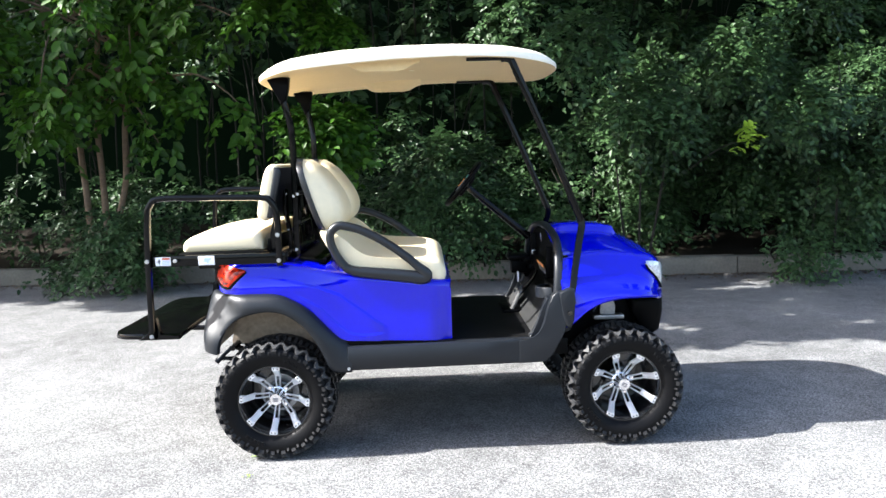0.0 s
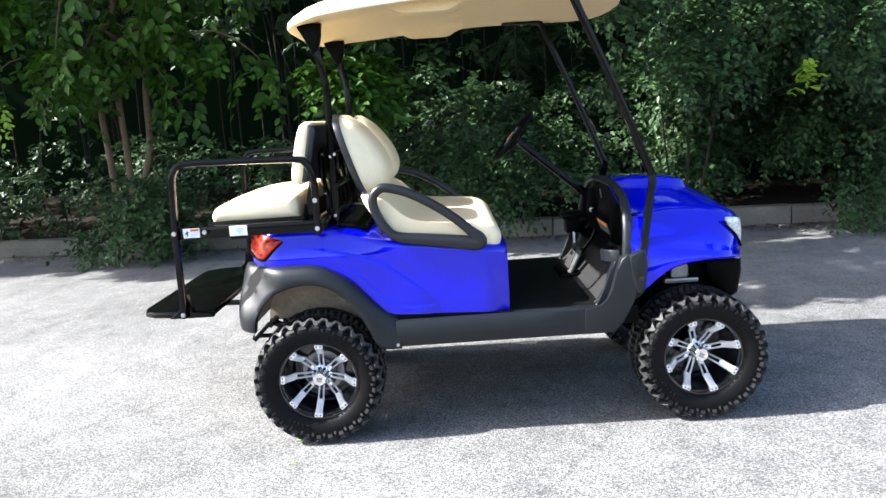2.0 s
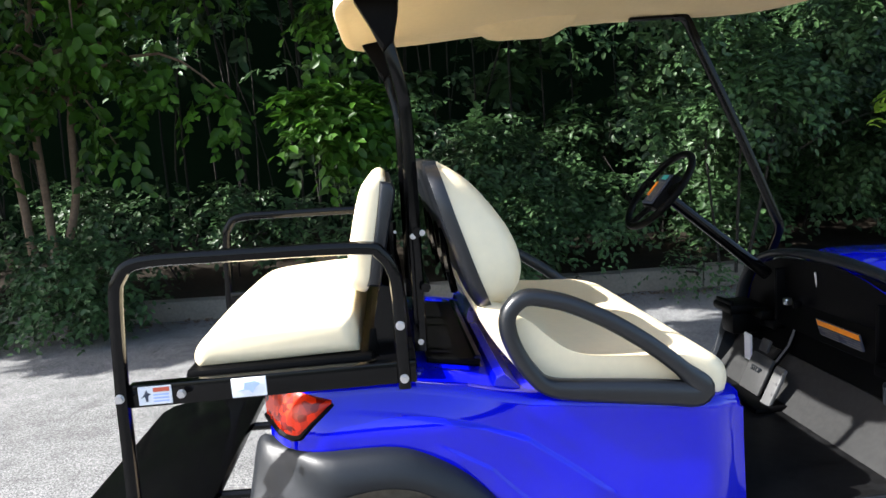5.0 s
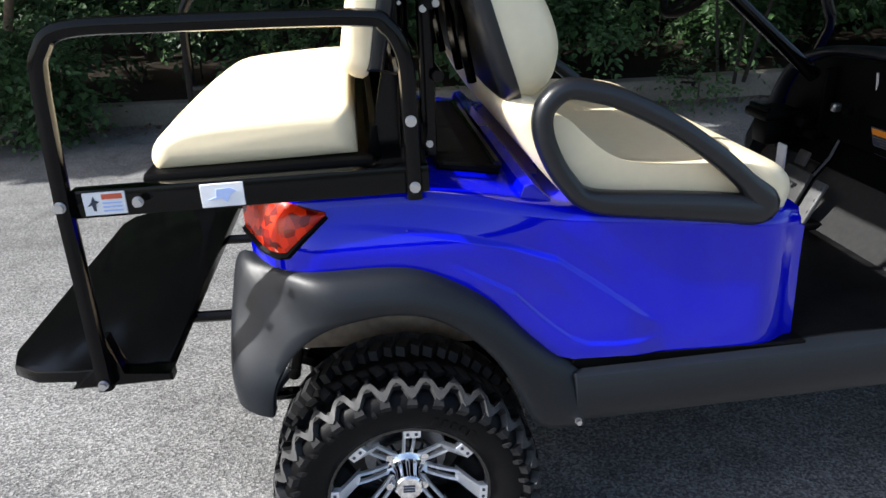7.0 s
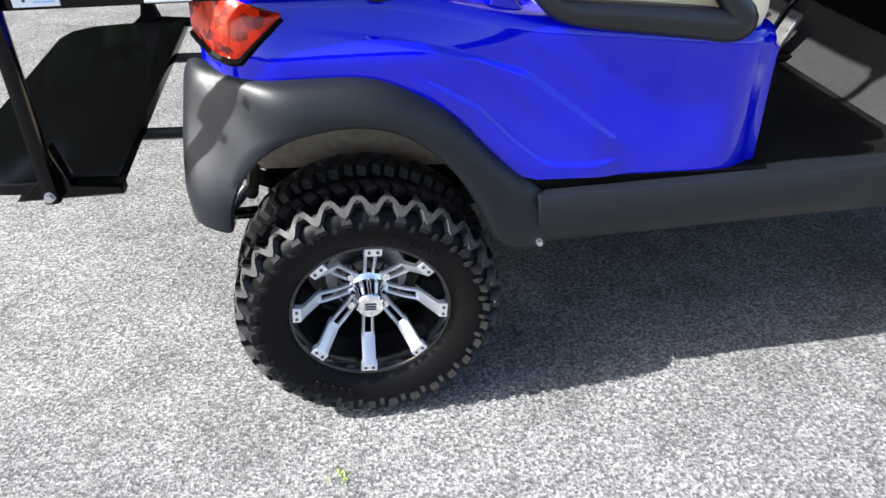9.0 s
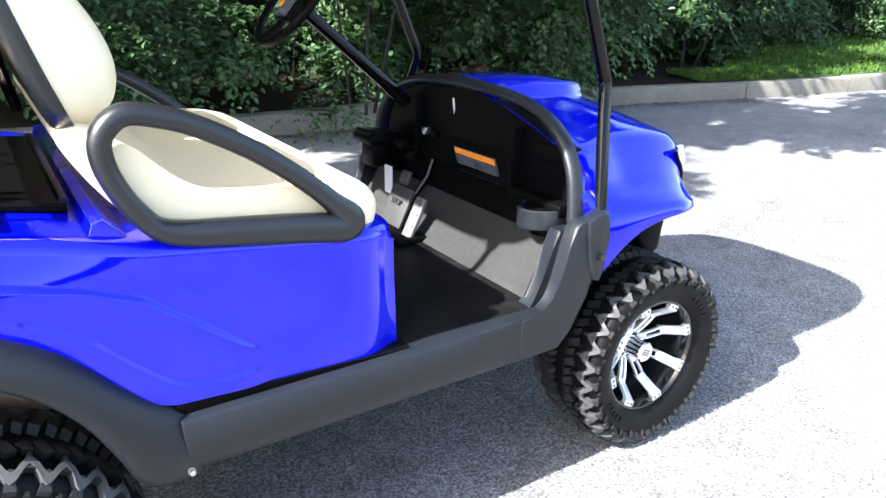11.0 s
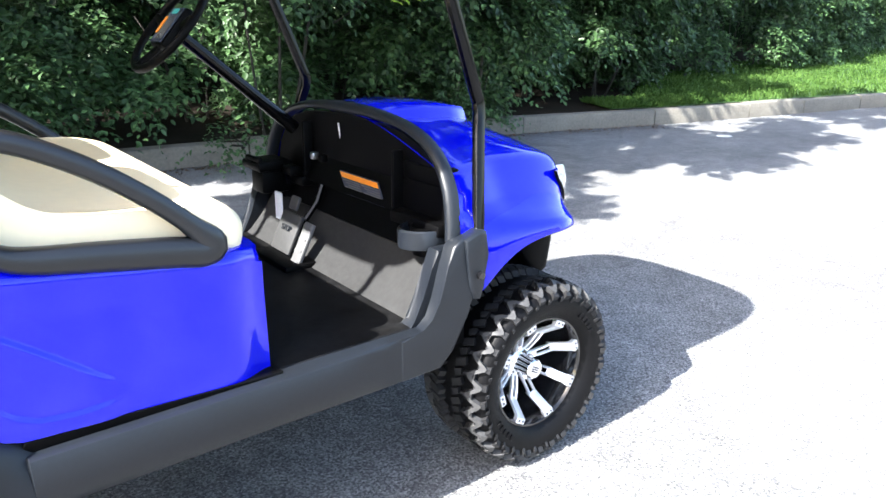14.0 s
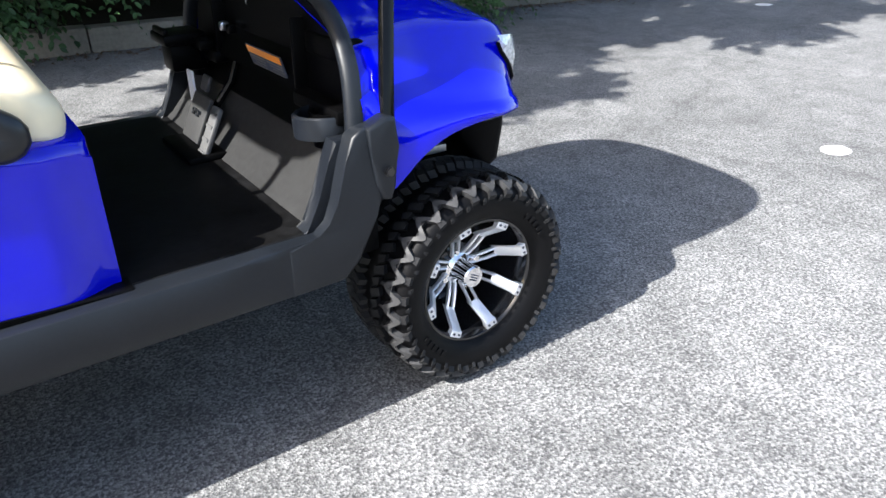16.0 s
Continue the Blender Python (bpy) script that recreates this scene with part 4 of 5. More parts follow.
        part("cup_well", lathe([(0.001, -0.05), (0.036, -0.05), (0.042, 0.02), (0.045, 0.02), (0.040, -0.056), (0.001, -0.056)], 16), BLACKP, d).matrix_basis = Matrix.Translation((1.348, y, 0.735)) @ Matrix.Rotation(radians(90), 4, "X")
    # the deep black cup holder on the driver's side
    far = part("cup_holder", box(1.218, 1.345, 0.86, 1.0, 0.780, 0.812, 0.010), BLACKP, d, "black plastic cup holder shelf")
    bm = box(1.238, 1.345, 0.885, 0.975, 0.700, 0.782, 0.012)
    box(1.225, 1.240, 0.875, 0.985, 0.805, 0.826, 0.005, bm=bm)
    box(1.300, 1.345, 0.80, 0.87, 0.770, 0.800, 0.006, bm=bm)
    part("cup_well", bm, BLACKP, d)
    return d


dash()


def pedal_at(y, w, z0, z1, x0, x1, name, label, material):
    m = Matrix.Translation(((x0 + x1) / 2, y, (z0 + z1) / 2)) @ Matrix.Rotation(math.atan2(x1 - x0, z1 - z0), 4, "Y")
    h = math.hypot(x1 - x0, z1 - z0) / 2
    p = part(name, box(-0.008, 0.006, -w / 2, w / 2, -h, h, 0.004, 2, m), material, cart, label)
    for k in range(4):
        z = -h + 2 * h * (k + 0.5) / 4
        if name == "accelerator_pedal":
            part("pedal_rib", box(-0.011, -0.007, -w / 2 + 0.006, w / 2 - 0.006, z - 0.004, z + 0.004, 0, m=m), material, p, smooth=False)
    return p, m, h


pedal_at(0.600, 0.052, 0.532, 0.662, 1.198, 1.262, "accelerator_pedal", "worn metal accelerator pedal", PEDAL)
brake, bm_, bh = pedal_at(0.720, 0.125, 0.552, 0.668, 1.212, 1.268, "brake_pedal", "worn metal brake pedal marked stop", BRAKEM)
part("park_brake_pedal", box(-0.007, 0.005, -0.025, 0.025, -0.022, 0.022, 0.004, 2, Matrix.Translation((1.285, 0.745, 0.695)) @ Matrix.Rotation(radians(22), 4, "Y")), BRAKEM, brake)
txt = bpy.data.curves.new("pedal_word", "FONT")
txt.body, txt.size, txt.align_x, txt.align_y, txt.extrude = "STOP", 0.027, "CENTER", "CENTER", 0.0012
tob = new("pedal_word_text", txt)
dg = bpy.context.evaluated_depsgraph_get()
tme = bpy.data.meshes.new_from_object(tob.evaluated_get(dg))
bpy.data.objects.remove(tob)
tme.materials.clear()
tme.materials.append(GREY)
word = new("pedal_word", tme)
word.parent = brake
word.matrix_basis = bm_ @ Matrix.Translation((-0.0105, 0, 0.012)) @ Matrix(((0, 0, -1, 0), (-1, 0, 0, 0), (0, 1, 0, 0), (0, 0, 0, 1)))
part("pedal_arm", tube([(1.255, 0.70, 0.60), (1.34, 0.70, 0.70), (1.38, 0.70, 0.80)], 0.010, 8), BLACKM, brake)
part("pedal_base", box(1.15, 1.26, 0.56, 0.80, 0.526, 0.552, 0.008), BLACKP, cart)
part("reflector_strip", box(1.268, 1.275, 0.815, 0.862, 0.622, 0.716, 0.002, 1), WHITE, cart, "pale strip beside the pedals")

# steering
SWC, SWB = Vector((0.965, 0.83, 1.240)), Vector((1.337, 0.83, 0.923))
way = (SWC - SWB).normalized()
part("steering_column", tube([SWB, SWB.lerp(SWC, 0.5), SWC - way * 0.03], [0.022, 0.019, 0.019], 12), BLACKM, cart, "black steering column")
sm = Matrix.Translation(SWC) @ way.to_track_quat("Z", "Y").to_matrix().to_4x4()
P = [sm @ Vector((0.150 * math.cos(a), 0.150 * math.sin(a), 0.0)) for a in np.linspace(0, math.tau, 40, endpoint=False)]
sw = part("steering_wheel", tube(P, 0.012, 10, True, side=way), BLACKP, cart, "black plastic steering wheel")
part("wheel_boss", box(-0.054, 0.054, -0.068, 0.068, -0.035, 0.006, 0.012, 2, sm), BLACKP, sw)
for a in (10, 170, 260):
    d = Vector((math.cos(radians(a)), math.sin(radians(a)), 0))
    part("wheel_spoke", tube([sm @ (d * 0.05 + Vector((0, 0, -0.016))), sm @ (d * 0.147)], 0.010, 8, ry=0.016), BLACKP, sw)
part("boss_card", box(-0.045, 0.045, -0.060, 0.060, 0.006, 0.009, 0.001, 1, sm), INK, sw)
part("boss_clip", box(-0.042, -0.026, -0.030, 0.026, 0.009, 0.013, 0.001, 1, sm), ORANGE, sw, "orange mark on the wheel boss")
part("boss_mark", box(-0.018, 0.018, 0.038, 0.054, 0.009, 0.012, 0, m=sm), TEAL, sw, smooth=False)
for k in range(4):
    part("boss_line", box(-0.02 + 0.014 * k, -0.012 + 0.014 * k, -0.05, 0.03, 0.009, 0.0105, 0, m=sm), PEDAL, sw, smooth=False)

# chassis
for y in (0.33, mir(0.33)):
    part("frame_rail", tube([(-0.26, y, 0.50), (0.30, y, 0.47), (0.50, y, 0.42), (1.35, y, 0.42), (1.75, y, 0.50)], 0.028, 8, power=4), BLACKM, cart)
part("rear_axle", tube([(0, 0.16, 0.285), (0, mir(0.16), 0.285)], 0.035, 12, side=(0, 0, 1)), BLACKM, cart)
for y in (0.125, mir(0.125)):
    part("brake_drum", tube([(0.008, y - 0.03, 0.2815), (0.008, y + 0.03, 0.2815)], 0.092, 32, side=(0, 0, 1)), STEEL, cart, "bare grey steel brake drum")
part("tow_stub", tube([(-0.225, 0.14, 0.505), (-0.262, 0.12, 0.470), (-0.292, 0.10, 0.438)], 0.013, 10), GREY, cart, "grey stub of tube under the rear flare")
part("tow_plate", box(-0.300, -0.190, 0.115, 0.150, 0.442, 0.454, 0.003), BLACKM, cart)
# unseen inner drums added on the axle ends to close sunlit gaps
for y0, y1 in ((0.20, 0.30), (mir(0.30), mir(0.20))):
    part("brake_drum", tube([(0, y0, 0.285), (0, y0 + 0.01, 0.285), (0, y1 - 0.01, 0.285), (0, y1, 0.285)], [0.09, 0.105, 0.105, 0.09], 20, side=(0, 0, 1)), STEEL, cart)
part("axle_case", tube([(0, 0.40, 0.285), (0, 0.44, 0.285), (0, 0.62, 0.285), (0, 0.70, 0.285)], [0.05, 0.10, 0.10, 0.05], 14, side=(0, 0, 1)), STEEL, cart)
part("front_beam", tube([(1.65, 0.16, 0.34), (1.65, 0.35, 0.40), (1.65, mir(0.35), 0.40), (1.65, mir(0.16), 0.34)], 0.028, 8, side=(0, 0, 1)), BLACKM, cart)
part("under_tray", box(0.32, 1.30, 0.12, mir(0.12), 0.385, 0.440, 0.01), BLACKP, cart)
# plain box added between the wheels to stop sunlight passing beneath the cart
part("underbody_light_block", box(-0.20, 0.45, 0.27, mir(0.27), 0.33, 0.80, 0.02), BLACKP, cart)
for near in (True, False):
    f = (lambda y: y) if near else mir
    part("leaf_spring", prism([(-0.25, 0.470), (-0.22, 0.455), (0.0, 0.350), (0.30, 0.400), (0.30, 0.415), (0.0, 0.372), (-0.22, 0.478), (-0.25, 0.490)], *sorted((f(0.245), f(0.28))), 0.003, 1), BLACKM, cart)
    part("spindle_plate", prism([(1.60, 0.56), (1.68, 0.56), (1.685, 0.62), (1.66, 0.69), (1.625, 0.69), (1.61, 0.63)], *sorted((f(0.23), f(0.245))), 0.003, 1), STEEL, cart, "bare metal spindle plate")
    part("lift_spacer", box(1.57, 1.72, *sorted((f(0.20), f(0.255))), 0.560, 0.582, 0.004), STEEL, cart)
    part("brake_line", tube(spline([(1.57, f(0.225), 0.60), (1.60, f(0.22), 0.65), (1.66, f(0.225), 0.70)], 4), 0.004, 6), ZINC, cart)
    part("inner_wing", loft([[(x, f(0.26), z0) for z0 in (0.42, 0.74)] for x in (1.38, 1.78)]), BLACKP, cart)
    part("wing_roof", loft([[(x, f(y), z), (x, f(0.27), z)] for x, y, z in ((1.40, -0.005, 0.585), (1.46, -0.005, 0.655), (1.54, -0.005, 0.715), (1.64, -0.005, 0.742), (1.74, 0.01, 0.742), (1.80, 0.06, 0.735), (1.85, 0.14, 0.73))]), BLACKP, cart)
part("bumper_bar", tube([(-0.215, 0.12, 0.500), (-0.215, mir(0.12), 0.500)], 0.014, 8, side=(0, 0, 1)), BLACKM, cart)


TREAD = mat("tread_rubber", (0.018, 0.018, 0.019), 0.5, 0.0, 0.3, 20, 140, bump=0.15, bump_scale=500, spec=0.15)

# wheels: axis along y, the outer face towards -y
def wheel():
    w = new("wheel")
    R = 0.292
    prof = [(0.176, 0.02), (0.172, -0.048), (0.180, -0.060), (0.192, -0.070), (0.212, -0.079), (0.232, -0.082), (0.248, -0.079), (0.262, -0.068), (0.270, -0.052), (0.2735, -0.030), (0.2735, 0.120), (0.268, 0.148), (0.245, 0.167), (0.205, 0.165), (0.180, 0.150), (0.176, 0.12)]
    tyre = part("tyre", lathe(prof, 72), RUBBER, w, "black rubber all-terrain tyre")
    # the shoulder's outline by length along it: from the sidewall round to the tread
    SHS, SHR, SHY = (0.0, 0.02, 0.035, 0.05, 0.065, 0.10, 0.14), (0.238, 0.258, 0.271, 0.281, 0.288, R, R), (-0.090, -0.088, -0.081, -0.070, -0.056, -0.022, 0.018)
    # zigzag ribbons on both shoulders
    N = 30

    def rib(side):
        bm = bmesh.new()
        line = []
        for k in range(N * 8):
            t = k / 8
            ph = t % 1.0
            tri = 2 * abs(2 * ph - 1) - 1
            tri = max(-0.72, min(0.72, tri)) / 0.72
            a = math.tau * t / N
            line.append((a, tri))
        rows = []
        for a, tri in line:
            sc = 0.058 + 0.018 * tri
            half = 0.0110
            row = []
            for ds, up in ((-half, 0), (-half + 0.001, 1), (half - 0.001, 1), (half, 0)):
                q = sc + ds
                r = float(np.interp(q, SHS, SHR)) - (0 if up else 0.016)
                y = float(np.interp(q, SHS, SHY)) + (0 if up else 0.010)
                yy = y if side < 0 else 0.088 - y
                row.append((r * math.cos(a), yy, r * math.sin(a)))
            rows.append(row)
        rows.append(rows[0])
        loft(rows, bm)
        return bm
    for s in (-1, 1):
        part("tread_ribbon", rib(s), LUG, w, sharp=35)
    # lugs: triangles outside the ribbon, chevrons between the ribbons
    verts, faces = [], []

    def block(quad, lift, flip, depth=0.018):
        """quad: (angle, length along the shoulder) corners."""
        i0 = len(verts)
        for up in (0, 1):
            for a, q in quad:
                r = float(np.interp(q, SHS, SHR)) + (lift if up else -depth)
                y = float(np.interp(q, SHS, SHY)) + (0 if up else 0.010)
                verts.append((r * math.cos(a), 0.088 - y if flip else y, r * math.sin(a)))
        n = len(quad)
        faces.append(tuple(range(i0 + n, i0 + 2 * n)))
        for i in range(n):
            faces.append((i0 + i, i0 + (i + 1) % n, i0 + n + (i + 1) % n, i0 + n + i))
    da = math.tau / N
    for k in range(N):
        a = da * k
        for flip in (False, True):
            block([(a + da * 0.30, 0.018), (a + da * 0.70, 0.018), (a + da * 0.56, 0.056), (a + da * 0.44, 0.056)], 0.0, flip)
            block([(a - da * 0.10, 0.010), (a + da * 0.10, 0.010), (a + da * 0.05, 0.020), (a - da * 0.05, 0.020)], -0.003, flip)
            block([(a + da * 0.86, 0.058), (a + da * 1.14, 0.058), (a + da * 1.05, 0.098), (a + da * 0.95, 0.098)], 0.0, flip)
            block([(a + da * 0.30, 0.104), (a + da * 0.62, 0.094), (a + da * 0.90, 0.132), (a + da * 0.58, 0.142)], 0.0, flip)
            block([(a + da * 0.86, 0.108), (a + da * 1.16, 0.106), (a + da * 1.34, 0.126), (a + da * 1.06, 0.138)], 0.0, flip)
    me = bpy.data.meshes.new("tread")
    me.from_pydata(verts, [], faces)
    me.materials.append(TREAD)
    tb = new("tread", me)
    tb.parent = w
    tagged(tb, kind="stuff")
    # raised sidewall lettering, unreadable
    for a0 in (55, 235):
        for k in range(5):
            a = radians(a0 + k * 5.5)
            bm = box(-0.006, 0.006, -0.004, 0.002, -0.009, 0.009, 0.001, 1, Matrix.Translation((0.212 * math.cos(a), -0.0785, 0.212 * math.sin(a))) @ Matrix.Rotation(-a + math.pi / 2, 4, "Y"))
            part("sidewall_bar", bm, RUBBER, w)
    part("rim", lathe([(0.001, 0.135), (0.142, 0.135), (0.150, 0.128), (0.152, 0.07), (0.158, 0.05), (0.160, -0.020), (0.164, -0.046), (0.170, -0.056), (0.176, -0.056), (0.179, -0.046), (0.176, 0.0), (0.176, 0.15)], 56), GLOSSB, w, "gloss black dished alloy rim")
    part("rim_centre", lathe([(0.001, 0.043), (0.060, 0.041), (0.070, 0.045), (0.070, 0.059), (0.001, 0.059)], 32), GLOSSB, w)
    for k in range(8):
        m = Matrix.Rotation(math.tau * (k + 0.02) / 8, 4, "Y")
        bm = bmesh.new()
        for s in (-1, 1):
            P = spline([(s * 0.0100, 0.046, 0.030), (s * 0.0095, 0.030, 0.055), (s * 0.0105, 0.016, 0.085), (s * 0.0112, 0.006, 0.114)], 4)
            tube(P, 0.0040, 6, ry=0.008, bm=bm)
        rows = []
        for r, y, hw in ((0.106, 0.006, 0.0152), (0.113, -0.002, 0.0152), (0.144, -0.046, 0.0152), (0.150, -0.054, 0.0160), (0.151, -0.055, 0.0185), (0.168, -0.056, 0.0185), (0.171, -0.050, 0.0185)):
            rows.append([(-hw, y + 0.016, r), (-hw, y + 0.0015, r), (-hw + 0.0015, y, r), (hw - 0.0015, y, r), (hw, y + 0.0015, r), (hw, y + 0.016, r)])
        loft(rows, bm)
        bmesh.ops.transform(bm, matrix=m, verts=bm.verts[:])
        part("spoke", bm, ALLOY, w, sharp=30)
        for s in (-1, 1):
            bm = disc_y(s * 0.0088, 0.160, -0.053, -0.0572, 0.0036, 8)
            bmesh.ops.transform(bm, matrix=m, verts=bm.verts[:])
            part("spoke_bolt", bm, INK, w)
    part("hub_cap", lathe([(0.001, -0.008), (0.028, -0.008), (0.0315, -0.004), (0.0315, 0.002), (0.029, 0.004), (0.029, 0.040), (0.034, 0.050), (0.046, 0.056), (0.052, 0.07)], 32), CHROME, w, "chrome hub cap")
    for z in (-0.007, 0.0, 0.007):
        part("cap_mark", box(-0.013, 0.013, -0.0098, -0.007, z - 0.0018, z + 0.0018, 0.0005, 1), INK, w)
    for k in range(4):
        a = math.tau * (k + 0.5) / 4
        part("lug_nut", disc_y(0.056 * math.cos(a), 0.056 * math.sin(a), 0.070, 0.046, 0.009, 6, bevel=0.002), CHROME, w)
    return w


wh = wheel()
for ob in wh.children:
    inset = 0.0 if ob.name.split(".")[0] in ("hub_cap", "cap_mark", "lug_nut") else 0.025
    for v in ob.data.vertices:
        v.co = (v.co.x * 0.965, v.co.y + inset, v.co.z * 0.965)
wh.parent = cart
wh.matrix_basis = pose(0.008, -0.015, 0.2815, 0, 4, 0)
TURNS = ((1.668, 0.015, 0.2815, 0, 27, 0), (0.008, mir(-0.015), 0.2815, 0, 12, 180), (1.668, mir(0.015), 0.2815, 0, 33, 180))
for t in TURNS:
    c = copy_thing(wh, pose(*t))
    c.parent = cart


# ---- bushes and trees ----


def leaf_mesh(name, base, way, up, size, material, parent, wide=0.62, curl=0.14, label="", kind=""):
    """Leaves as small folded blades: stalk ends, directions and face normals in rows."""
    base, way, up, size = (np.asarray(a, float) for a in (base, way, up, size))
    way /= np.linalg.norm(way, axis=1)[:, None] + 1e-9
    side = np.cross(way, up)
    side /= np.linalg.norm(side, axis=1)[:, None] + 1e-9
    nor = np.cross(side, way)
    s = size[:, None]
    half = s * wide * 0.5
    pts = np.stack([base,
                    base + way * s * 0.30 + side * half * 0.9 + nor * s * curl * 0.5,
                    base + way * s * 0.68 + side * half * 0.8 + nor * s * curl * 0.3,
                    base + way * s - nor * s * curl,
                    base + way * s * 0.68 - side * half * 0.8 + nor * s * curl * 0.3,
                    base + way * s * 0.30 - side * half * 0.9 + nor * s * curl * 0.5], 1).reshape(-1, 3)
    n = len(base)
    me = bpy.data.meshes.new(name)
    me.vertices.add(n * 6)
    me.vertices.foreach_set("co", pts.ravel())
    idx = (np.arange(n)[:, None] * 6 + np.array([0, 1, 2, 3, 0, 3, 4, 5])[None]).ravel()
    me.loops.add(n * 8)
    me.loops.foreach_set("vertex_index", idx)
    me.polygons.add(n * 2)
    me.polygons.foreach_set("loop_start", np.arange(n * 2) * 4)
    me.polygons.foreach_set("loop_total", np.full(n * 2, 4))
    me.update(calc_edges=True)
    me.validate()
    me.materials.append(material)
    ob = new(name, me)
    if parent is not None:
        ob.parent = parent
    return tagged(ob, label, kind=kind)


def spray_leaves(rng, centres, outs, per, size, droop=0.35, spread=0.3, rough=0.22):
    """Sprays of leaves: each a drooping twig with leaves laid flat along both its sides."""
    n = len(centres)
    d = outs + rng.normal(0, 0.38, (n, 3))
    d[:, 2] = d[:, 2] * 0.6 - droop
    d /= np.linalg.norm(d, axis=1)[:, None]
    nor = np.array([0, -0.30, 1.0]) + outs * 0.30 + rng.normal(0, 0.25, (n, 3))
    side = np.cross(d, nor)
    side /= np.linalg.norm(side, axis=1)[:, None]
    nor = np.cross(side, d)
    ln = spread * rng.uniform(0.6, 1.4, n)
    t = (np.arange(per)[None] + rng.uniform(0, 0.9, (n, per))) / per
    sgn = np.where(np.arange(per) % 2, 1.0, -1.0)[None] * np.ones((n, 1))
    base = centres[:, None] + d[:, None] * (t * ln[:, None])[..., None]
    base[..., 2] -= (t ** 2) * ln[:, None] * 0.30
    base += rng.normal(0, 0.012, base.shape)
    w = d[:, None] * rng.uniform(0.3, 1.0, (n, per))[..., None] + side[:, None] * (sgn * rng.uniform(0.5, 1.1, (n, per)))[..., None] + rng.normal(0, rough, base.shape)
    w[..., 2] -= 0.22
    up = nor[:, None] + rng.normal(0, rough, base.shape)
    sz = size * rng.uniform(0.6, 1.25, (n, per)) * (1.05 - 0.3 * t)
    return base.reshape(-1, 3), w.reshape(-1, 3), up.reshape(-1, 3), sz.ravel()


def limb(pts, r0, r1, name, material, parent, seg=7):
    P = spline(pts, 4)
    rad = [r0 + (r1 - r0) * k / (len(P) - 1) for k in range(len(P))]
    return part(name, tube(P, rad, seg, side=(0.3, 0.9, 0.1)), material, parent)


def bush(x, y, w, d, z0, z1, seed, sprays, size, material, label, name="bush", per=11, group="bushes behind the kerb", over=0.0, gap=0.0):
    """A leafy bush or understorey tree: stems, and a lumpy crown of sprays, denser at its face, with holes."""
    rng = np.random.default_rng(seed)
    b = holder(name, label, "tree" if name == "tree" else "bush", (x, y, 0.15), group)
    r = random.Random(seed)
    for k in range(3 if z0 < 1 else 2):
        a = r.uniform(-0.4, 0.4) * w
        if z0 < 1:
            pts = [(a * 0.5, 0.1 + r.uniform(-.1, .3), 0), (a * 0.8 + r.uniform(-.1, .1), r.uniform(-.1, .3), z0 + 0.3 * (z1 - z0)), (a * 1.2, r.uniform(-0.4, 0.3), z0 + 0.7 * (z1 - z0))]
        else:
            back = max(0.9, kerb_y(x) + 2.4 - y)
            pts = [(a * 0.5, back, 0.02), (a * 0.7 + r.uniform(-.2, .2), back - 0.1, z0 * 0.8), (a, 0.35 * back, z0 + 0.35 * (z1 - z0)), (a * 1.2, -0.2, z0 + 0.6 * (z1 - z0))]
        limb(pts, r.uniform(0.010, 0.020), 0.004, "stem", TWIG, b, 6)
    # lobes of the crown, with bare hollows between them
    nl = max(6, int(w * (z1 - z0) * 3.2))
    lob = np.stack([rng.uniform(-w / 2, w / 2, nl), rng.uniform(-d * 0.35, d * 0.35, nl) - over * rng.uniform(0, 1, nl), rng.uniform(z0, z1, nl)], 1)
    rad = rng.uniform(0.16, 0.42, nl)
    full = [noise.noise(((p[0] + x) * 1.15, (p[1] + y) * 0.8, p[2] * 1.35)) > -0.10 + gap for p in lob]
    if sum(full) > 3:
        lob, rad = lob[full], rad[full]
    sprays = int(sprays * (0.35 + 0.65 * len(lob) / nl))
    pick = rng.choice(len(lob), sprays, p=rad ** 2 / (rad ** 2).sum())
    u = rng.normal(0, 1, (sprays, 3))
    u[:, 1] -= 0.6
    u[:, 2] += 0.45
    u /= np.linalg.norm(u, axis=1)[:, None]
    c = lob[pick] + u * (rad[pick] * rng.uniform(0.6, 1.0, sprays))[:, None]
    c[:, 2] = np.maximum(c[:, 2], 0.05)
    out = u * 0.7 + np.array([0, -0.35, 0.0])
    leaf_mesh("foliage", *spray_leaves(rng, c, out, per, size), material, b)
    return b


def set_back(x):
    """How far the growth stands behind the kerb beyond its usual line, where a lawn opens."""
    return lerp([(8.3, 0.0), (9.0, 0.5), (10.0, 1.2), (12.0, 2.1), (15.0, 2.9), (19.0, 4.4), (26.0, 7.5)], x)


BUSHY = "dense dark green broad-leaved bush overhanging the kerb"
rr = random.Random(11)
k = 0
for x in np.arange(-10.75, 26.0, 1.25):
    y = kerb_y(x) + 0.75 + set_back(x) + (0.35 if 0.2 < x < 3.3 else 0.0)
    k += 1
    near = -6 < x < 10
    low = 0.15 if x < -0.6 else 0.25 if x < 6.6 else 0.4
    high = 0.9 if x < -0.6 else 1.45 if 0.2 < x < 3.3 else 2.7
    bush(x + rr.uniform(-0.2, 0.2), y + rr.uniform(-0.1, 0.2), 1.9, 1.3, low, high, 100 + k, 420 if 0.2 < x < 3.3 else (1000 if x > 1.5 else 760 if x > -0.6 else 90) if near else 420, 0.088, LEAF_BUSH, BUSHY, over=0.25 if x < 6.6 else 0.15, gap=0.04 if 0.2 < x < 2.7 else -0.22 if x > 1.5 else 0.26)
